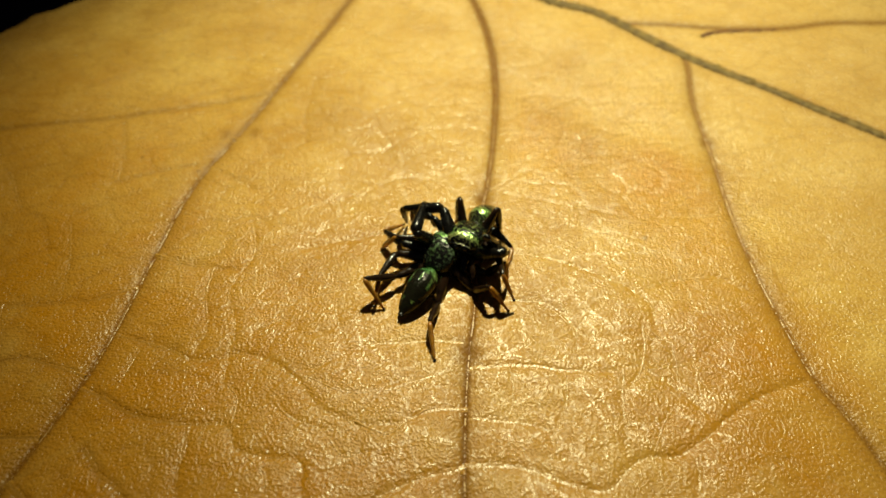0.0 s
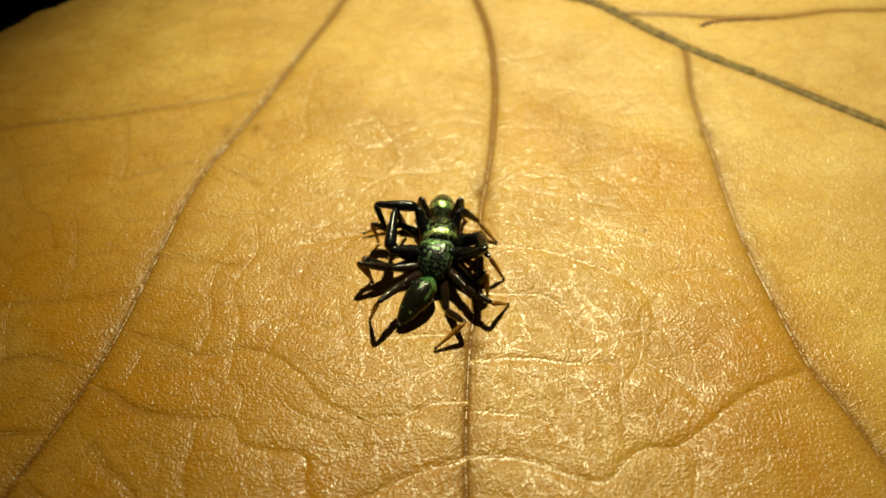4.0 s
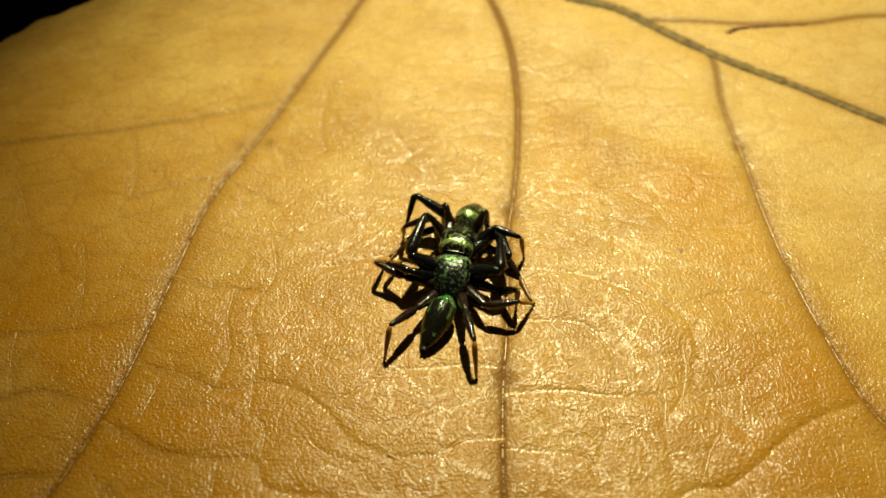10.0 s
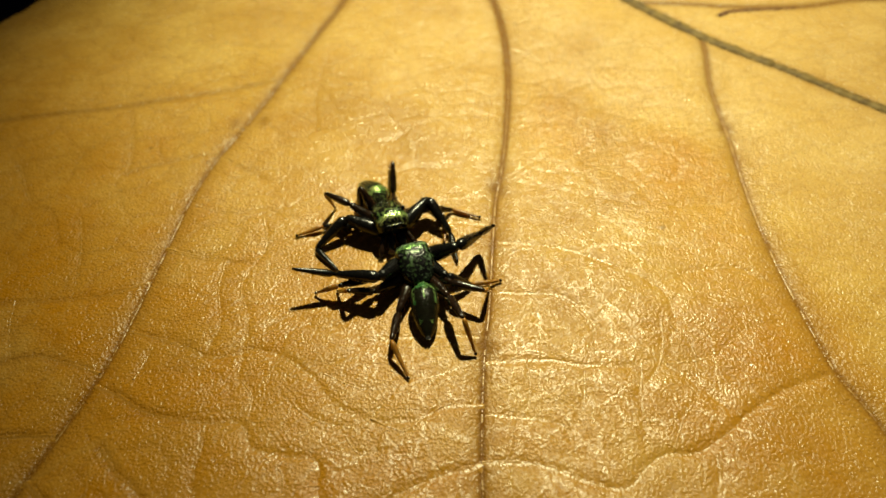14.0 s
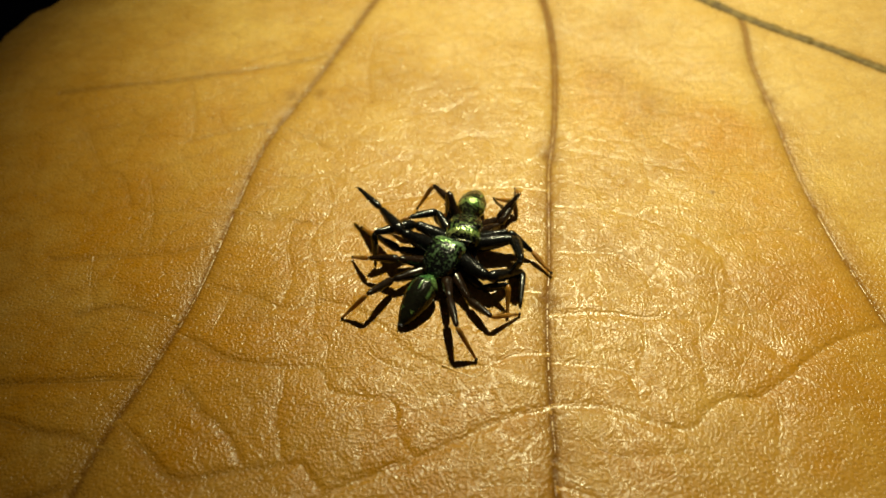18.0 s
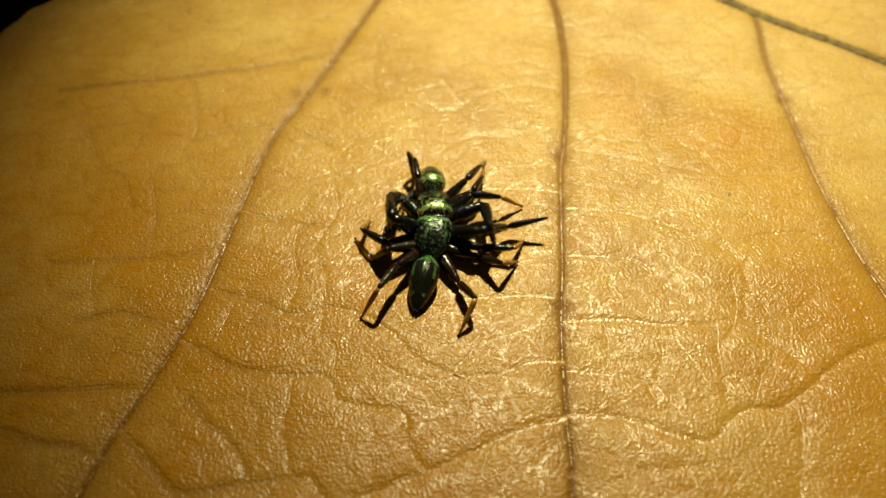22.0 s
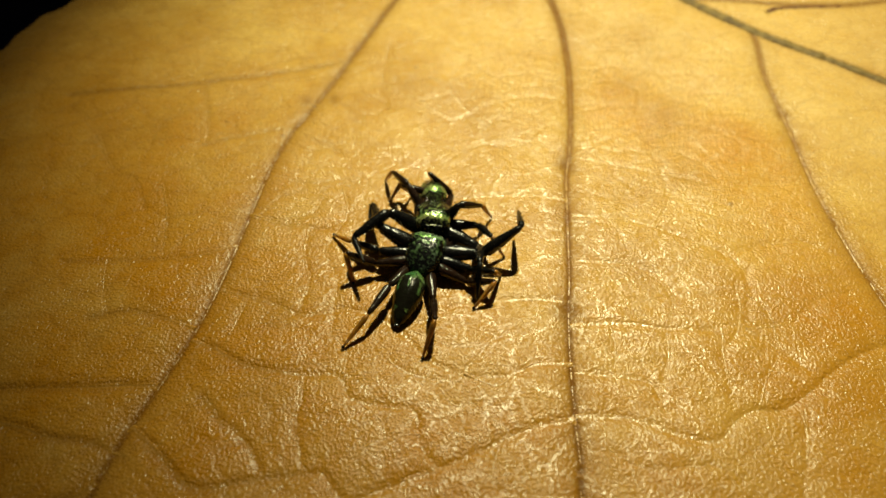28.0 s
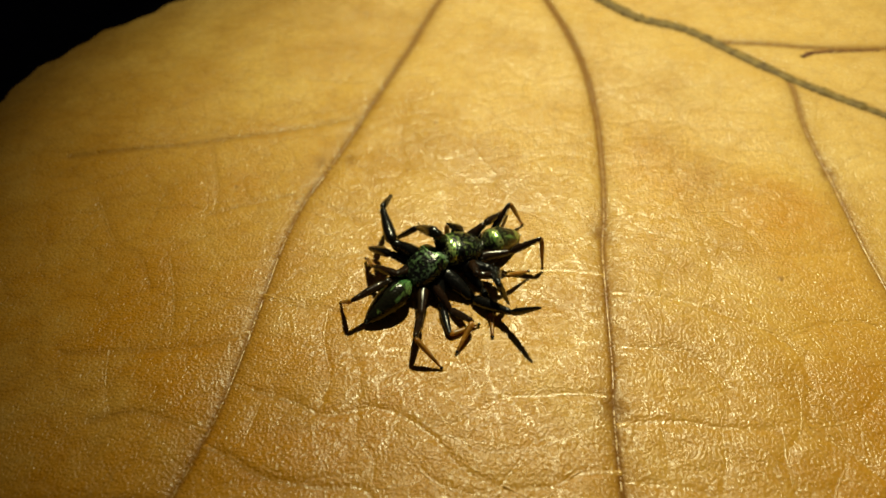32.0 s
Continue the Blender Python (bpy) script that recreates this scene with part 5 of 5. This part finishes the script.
moment(23, dict(L1=(-6.1, 19.7, 1.7, -7.2, 21.1, 0.5, -8.4, 22.5, 0.1), L2=(-6.3, 19.8, 0.4, -7.6, 19.8, 1.1, -7.8, 20.8, 0.1), L3=(-6.4, 19.8, 0.8, -7.6, 20.8, 0.9, -7.2, 21.9, 0.1), L4=(-5.6, 18.2, 1.3, -6.4, 16.6, 1.5, -7.3, 16.4, 0.1), R1=(-1.6, 20.2, 0.7, 0.0, 19.6, 2.0, 1.4, 20.4, 1.1), R2=(-2.1, 19.5, 0.4, -0.7, 19.2, 1.0, -0.4, 20.2, 0.1), R3=(-2.3, 19.0, 0.3, -1.1, 18.5, 1.1, -0.4, 19.4, 0.1), R4=(-3.3, 17.7, 0.8, -2.8, 16.2, 1.6, -3.1, 15.6, 0.1)),
       dict(R1=(-5.2, 22.8, 0.3, -7.0, 21.8, 0.2, -5.8, 20.5, 0.1), R2=(-4.3, 23.3, 0.8, -5.5, 22.4, 0.9, -6.5, 22.6, 0.1), R4=(-3.6, 24.1, 0.7, -3.5, 25.4, 1.6, -3.6, 25.9, 0.1), L1=(-1.1, 21.4, 1.1, -0.9, 19.5, 1.8, -0.9, 19.5, 0.1), L2=(-1.3, 21.5, 0.8, 0.0, 21.0, 0.6, 1.0, 20.3, 0.1), L3=(-1.3, 22.4, 0.6, -0.5, 23.6, 0.7, -0.9, 24.8, 0.1), L4=(-1.5, 22.9, 1.3, -0.7, 24.3, 0.9, -0.4, 25.7, 0.1)))
moment(24, dict(L1=(-5.6, 21.8, 1.1, -7.0, 23.5, 1.1, -7.9, 24.5, 2.5), L2=(-5.3, 20.4, 0.8, -6.7, 20.0, 0.9, -7.5, 20.8, 0.1), L3=(-4.8, 19.7, 1.4, -5.6, 18.4, 1.5, -6.2, 18.5, 0.1), L4=(-5.3, 19.6, -0.0, -5.0, 18.5, 1.2, -6.3, 18.5, 0.1), R1=(-0.9, 20.7, 0.3, 0.3, 19.7, 1.8, 2.0, 20.0, 2.5), R2=(-1.4, 20.3, 0.2, -0.0, 19.8, 0.7, 1.1, 20.3, 0.1), R3=(-1.6, 19.8, 0.1, -0.8, 18.7, 0.6, 0.3, 19.5, 0.1), R4=(-3.0, 18.7, -0.1, -2.8, 17.2, 0.7, -3.3, 15.7, 0.1)),
       dict(R1=(-5.1, 23.3, 1.4, -7.0, 22.6, 1.7, -7.5, 23.0, 0.1), R2=(-3.9, 24.5, 0.7, -4.5, 23.4, 1.3, -5.0, 23.4, 0.1), R4=(-2.7, 25.3, 0.6, -2.8, 26.8, 1.1, -3.5, 25.9, 0.1), L1=(-0.7, 22.4, 1.0, -0.0, 20.6, 1.6, 0.4, 21.4, 0.1), L2=(-0.8, 22.7, 1.0, 0.4, 21.9, 1.0, 1.3, 21.8, 0.1)))
moment(24.5, dict(L1=(-5.2, 21.7, 1.5, -7.2, 22.6, 1.1, -8.7, 23.0, 2.0), L4=(-5.1, 20.7, -0.3, -6.0, 19.9, 1.0, -6.4, 18.6, 0.1), R1=(-1.4, 21.3, 0.8, 0.6, 21.0, 1.6, 2.3, 21.2, 2.3), R4=(-3.0, 20.2, -0.4, -3.0, 18.6, 0.0, -3.3, 16.9, -0.0)),
       dict(L1=(-0.9, 23.0, 0.5, 0.2, 22.0, 1.9, 1.9, 21.8, 2.1)))
moment(26.5, dict(L1=(-6.7, 20.4, 2.0, -8.0, 22.1, 1.6, -7.3, 21.3, 0.1), R1=(-3.0, 19.2, 0.9, -2.0, 21.0, 0.2, -3.8, 20.8, 0.1)),
       dict(R1=(-6.3, 21.4, 2.0, -7.5, 22.7, 1.0, -6.4, 21.7, 0.1)))
moment(27, dict(L1=(-7.4, 19.4, 2.1, -8.3, 20.8, 0.7, -7.9, 19.3, 1.7), L3=(-6.9, 17.8, 0.8, -8.1, 16.9, 0.8, -7.6, 18.1, 0.1), L4=(-6.7, 17.4, 1.1, -7.5, 15.9, 1.1, -8.3, 14.8, 0.1), R1=(-3.2, 20.2, 1.0, -1.9, 21.9, 1.1, -3.3, 22.6, 0.1), R2=(-3.6, 19.2, 0.4, -2.3, 18.5, 0.9, -1.9, 19.6, 0.1), R3=(-3.6, 18.8, 0.4, -2.4, 18.8, 1.3, -2.5, 17.9, 0.1), R4=(-4.2, 17.8, -0.2, -3.1, 16.7, 0.5, -4.4, 15.7, 0.1)),
       dict(R1=(-7.4, 20.3, 2.0, -7.9, 21.2, 0.3, -7.3, 19.7, 0.6), R2=(-6.5, 22.7, 0.6, -7.7, 23.6, 0.6, -7.2, 22.4, 0.1), R3=(-6.0, 23.1, 0.8, -7.3, 22.9, 1.3, -6.9, 23.6, 0.1), L1=(-3.2, 20.7, 0.6, -2.0, 19.1, 0.1, -2.8, 17.6, 0.1), L2=(-3.6, 21.0, 0.5, -2.2, 20.6, 0.3, -1.2, 19.8, 0.1), L3=(-3.9, 22.3, 1.3, -2.5, 22.0, 1.2, -2.5, 22.9, 0.1), L4=(-4.6, 23.4, 0.1, -3.7, 24.3, 1.2, -4.6, 25.1, 0.1)))
moment(28, dict(L1=(-7.1, 20.6, 1.4, -7.6, 22.6, 0.9, -7.6, 20.8, 1.3), L2=(-7.1, 19.7, 0.8, -8.4, 20.4, 0.6, -9.4, 21.3, 0.1), L3=(-7.2, 19.1, 0.6, -8.5, 19.0, 1.4, -8.2, 18.4, 0.1), L4=(-6.5, 17.5, 1.0, -7.3, 16.0, 0.9, -8.3, 14.9, 0.1), R1=(-2.4, 19.7, 0.7, -0.7, 20.3, 1.9, -0.7, 22.0, 1.2), R2=(-2.9, 19.0, 0.4, -2.0, 18.2, 1.2, -1.6, 18.9, 0.1), R3=(-3.1, 18.4, 0.2, -1.9, 17.9, 0.9, -2.8, 17.1, 0.1), R4=(-4.6, 17.0, 0.7, -4.5, 15.4, 1.4, -5.0, 14.4, 0.1)),
       dict(R1=(-6.7, 21.2, 1.8, -8.2, 20.0, 1.4, -7.6, 18.3, 1.5), R2=(-5.5, 23.1, 0.9, -6.2, 24.3, 1.0, -6.9, 23.6, 0.1), L1=(-2.5, 20.3, 0.4, -2.6, 18.6, 1.4, -2.7, 17.4, 0.1), L2=(-2.6, 21.5, 0.7, -2.0, 20.3, 1.2, -1.4, 20.1, 0.1), L3=(-3.5, 21.6, 1.9, -2.4, 22.2, 1.3, -1.9, 22.7, 0.1), L4=(-3.8, 23.9, 0.4, -4.9, 24.3, 1.4, -4.6, 25.1, 0.1)))
moment(29, dict(L1=(-10.6, 27.1, 0.3, -10.8, 25.3, 1.6, -9.7, 25.6, 0.1), L3=(-9.7, 24.0, 0.3, -10.1, 22.6, 0.1, -10.0, 21.1, 0.2), L4=(-8.8, 23.6, 0.1, -8.7, 22.0, 0.4, -8.5, 20.3, 0.1), R1=(-6.7, 25.3, 1.1, -5.0, 26.4, 0.5, -3.5, 25.4, 0.1), R2=(-6.7, 25.7, 0.9, -5.2, 25.6, 1.2, -4.5, 26.0, 0.1), R3=(-6.7, 25.0, 0.6, -5.3, 24.7, 0.2, -3.8, 24.8, 0.1), R4=(-6.5, 24.7, 0.7, -5.6, 23.4, 0.1, -4.8, 21.9, 0.1)),
       dict(L1=(-6.5, 27.2, 1.7, -5.5, 28.1, 0.1, -4.9, 26.4, 0.1), L2=(-6.8, 27.2, 1.1, -5.4, 27.0, 0.6, -6.7, 27.0, 0.1)))
moment(30, dict(L1=(-8.4, 23.7, 2.1, -8.0, 25.6, 1.2, -8.0, 27.5, 1.3), L2=(-8.1, 23.2, 1.6, -8.9, 24.3, 1.1, -9.1, 25.5, 0.3), L3=(-9.1, 23.3, 1.2, -10.0, 24.2, 0.4, -10.8, 23.0, 0.1), L4=(-8.8, 22.5, 1.5, -9.9, 21.2, 1.3, -11.0, 21.6, 0.1), R1=(-5.5, 22.3, 1.5, -3.7, 23.5, 1.3, -3.9, 24.9, 0.1), R2=(-6.3, 22.2, -0.3, -5.4, 21.3, 0.5, -4.5, 22.2, 0.1), R3=(-6.3, 22.0, -0.2, -6.1, 20.9, 0.7, -4.8, 20.7, 0.1), R4=(-7.4, 21.6, -0.4, -7.4, 20.0, 0.2, -8.0, 18.4, 0.1)),
       dict(R1=(-7.2, 26.2, 1.3, -7.8, 28.0, 0.5, -8.1, 26.3, 0.1), R4=(-5.4, 26.5, 1.7, -5.0, 28.0, 1.2, -4.4, 29.2, 0.2), L1=(-3.7, 24.1, 1.0, -3.6, 22.2, 1.8, -4.0, 22.3, 0.1), L2=(-4.0, 23.4, 1.1, -4.0, 22.0, 1.0, -4.7, 21.3, 0.1), L4=(-3.7, 25.5, 1.5, -2.9, 26.8, 0.9, -3.4, 25.5, 0.1)))
moment(31, dict(L1=(-8.5, 24.5, 2.0, -9.7, 26.3, 1.5, -10.8, 27.6, 2.2), L2=(-8.5, 25.4, 0.7, -9.6, 26.2, 1.2, -9.5, 25.5, 0.1), L3=(-8.8, 23.4, 1.4, -9.8, 24.5, 1.0, -9.4, 25.7, 0.1), L4=(-8.2, 22.5, 1.7, -9.2, 21.1, 1.5, -9.9, 21.6, 0.1), R1=(-4.8, 22.8, 0.8, -3.0, 21.7, 1.4, -1.2, 21.4, 1.5), R2=(-5.3, 22.8, -0.2, -4.1, 22.1, 0.3, -2.9, 22.8, 0.1), R3=(-5.3, 22.6, -0.1, -4.0, 22.0, 0.1, -2.5, 21.9, 0.1), R4=(-6.8, 21.5, 0.6, -6.7, 20.1, 1.6, -7.0, 19.4, 0.1)),
       dict(R1=(-7.1, 27.5, 0.5, -7.8, 26.0, 1.6, -8.6, 25.7, 0.1), R2=(-7.3, 27.3, 0.3, -7.3, 26.3, 1.3, -6.9, 26.0, 0.1), R4=(-6.2, 28.3, 0.4, -6.3, 29.5, 1.5, -5.8, 30.0, 0.1), L1=(-3.9, 24.8, 1.0, -2.9, 23.1, 0.2, -3.2, 21.4, 0.1), L2=(-4.1, 26.1, 1.2, -3.3, 25.0, 1.2, -2.7, 24.6, 0.1), L3=(-4.1, 25.3, 1.2, -3.5, 26.5, 0.8, -3.3, 27.8, 0.3), L4=(-4.4, 27.7, 0.8, -3.6, 28.8, 1.6, -3.1, 28.6, 0.1)))
moment(32, dict(L1=(-7.8, 24.1, 2.0, -8.4, 26.1, 2.2, -8.1, 27.8, 1.5), L2=(-7.9, 23.8, 1.6, -9.0, 24.7, 1.0, -8.4, 25.6, 0.1), L3=(-7.6, 22.7, 1.5, -8.7, 23.6, 1.0, -9.2, 24.8, 0.2), L4=(-8.1, 22.3, 1.4, -9.5, 21.3, 1.3, -10.1, 22.2, 0.1), R1=(-4.2, 22.5, -0.2, -2.7, 21.3, 0.7, -1.6, 20.5, 2.0), R2=(-5.6, 22.1, -0.3, -5.3, 20.7, 0.1, -3.9, 21.1, 0.1), R3=(-5.3, 22.0, -0.2, -4.4, 21.0, 0.5, -4.9, 19.7, 0.1), R4=(-6.5, 21.2, 0.5, -6.7, 19.6, 1.1, -5.6, 18.8, 0.1)),
       dict(R1=(-5.9, 24.4, 2.4, -6.8, 25.9, 1.2, -8.1, 26.0, 0.1), R3=(-3.6, 26.0, 1.4, -2.8, 27.1, 1.0, -2.3, 28.2, 0.3), L1=(-3.2, 23.8, 0.6, -3.2, 22.1, 1.7, -2.6, 22.2, 0.1), L2=(-3.8, 23.2, -0.1, -3.4, 21.8, 0.1, -3.4, 20.5, 0.0)))


def ease(rows, t):
    """The values at t between timed rows, easing from row to row."""
    if t <= rows[0][0]:
        return np.array(rows[0][1:])
    for a, b in zip(rows, rows[1:]):
        if t <= b[0]:
            u = (t - a[0]) / (b[0] - a[0])
            u = u * u * (3 - 2 * u)
            return np.array(a[1:]) * (1 - u) + np.array(b[1:]) * u
    return np.array(rows[-1][1:])


def frame_of(origin, y, up):
    """A pose with y along one way and z as near as can be to another."""
    y = y.normalized()
    x = y.cross(up).normalized()
    return Matrix.Translation(origin) @ Matrix((x, y, x.cross(y))).transposed().to_4x4()


def rest_joints(pair, side, size):
    """Knee, ankle and foot of a leg at rest, in the body's space, in millimetres."""
    hx, hy = HIPS[pair]
    sx, sy = STANCE[pair]
    a, b, c = (r[0] * size for r in LEGS[pair])
    hip, foot = np.array((side * hx, hy, -0.25)), np.array((side * sx, sy, -1.0))
    way = (foot - hip) / np.linalg.norm(foot - hip)
    knee = hip + 0.45 * a * way + np.array((0, 0, 0.8 * a))
    ankle = knee + 0.55 * (foot - knee) + np.array((0, 0, 0.35 * c))
    return np.concatenate((knee, ankle, foot))


def leg_rows(moments, name, body, size):
    """The timed joints of one leg in the body's space."""
    rows = []
    for t, legs in moments:
        if name in legs:
            inv = body_pose(body, t).inverted()
            rows.append((t, *(c / MM for k in (0, 3, 6) for c in inv @ (Vector(legs[name][k:k + 3]) * MM))))
    tucked = rest_joints(name[1], -1 if name[0] == "L" else 1, size)
    if not rows or rows[0][0] > 5:
        rows = [(0, *tucked), (rows[0][0] - 1 if rows else 1, *tucked)] + rows
    return rows


def body_pose(body, t):
    v = ease(body, t)
    return frame_of((Vector(v[0:3]) + Vector(v[3:6])) / 2 * MM, Vector(v[0:3]) - Vector(v[3:6]), Vector((0, 0, 1)))


def along(at, way, side):
    """A pose at a place with z along one way, turned as little as can be from the last side."""
    side = (side - way * side.dot(way)).normalized()
    return Matrix.Translation(at * MM) @ Matrix((side, way.cross(side), way)).transposed().to_4x4(), side


def act(spider, body, moments, size):
    """Keys a spider's body, abdomen and legs."""
    ob, tail, legs = spider
    times = [float(t) for t in np.arange(0, 32.01, 0.25)]
    poses = [body_pose(body, t) for t in times]
    walk(ob, list(zip(times, poses)))
    pin = Vector((0, -(HEAD_LENGTH / 2 - 0.02) * MM, 0))
    tail_rows = []
    for t, m in zip(times, poses):
        inv = m.inverted()
        aim = inv @ (Vector(ease(body, t)[6:9]) * MM) - pin
        tail_rows.append((t, frame_of(pin, -aim, inv.to_3x3() @ Vector((0, 0, 1)))))
    walk(tail, tail_rows)
    for n, bones in legs.items():
        hx, hy = HIPS[n[1]]
        hip = Vector((-hx if n[0] == "L" else hx, hy, -0.25))
        rows, keyed, tuft = leg_rows(moments, n, body, size), ([], [], []), []
        sides = [Vector((0.2, 1, 0.3)) for _ in bones]
        for t, m in zip(times, poses):
            v, at, made = ease(rows, t), hip.copy(), []
            for k, piece in enumerate(LEGS[n[1]]):
                goal = m @ (Vector(v[3 * k:3 * k + 3]) * MM) / MM
                goal.z = max(goal.z, 0.06)
                way = (m.inverted() @ (goal * MM) / MM - at).normalized()
                p, sides[k] = along(at, way, sides[k])
                made.append(p)
                at = at + way * piece[0] * size
            back = made[0].inverted()
            for k, p in enumerate((made[0], back @ made[1], back @ made[2])):
                keyed[k].append((t, p))
            tuft.append((t, back @ Matrix.Translation(at * MM)))
        for bone, bone_rows in zip(bones, keyed):
            walk(bone, bone_rows)
        for child in bones[0].children:
            if child.name.startswith("claw_tuft"):
                walk(child, tuft)


NEAR = build_spider("black jumping spider with a green-edged long abdomen, grappling head to head", 1.0, HEAD_NEAR, BELLY_NEAR, 2.6, 1.24)
FAR = build_spider("black jumping spider with gold-green bands, locked against its rival", 0.95, HEAD_FAR, BELLY_FAR, 2.4, 1.36)


def motions():
    act(NEAR, NEAR_BODY, NEAR_LEGS, 1.0)
    act(FAR, FAR_BODY, FAR_LEGS, 0.95)


motions()
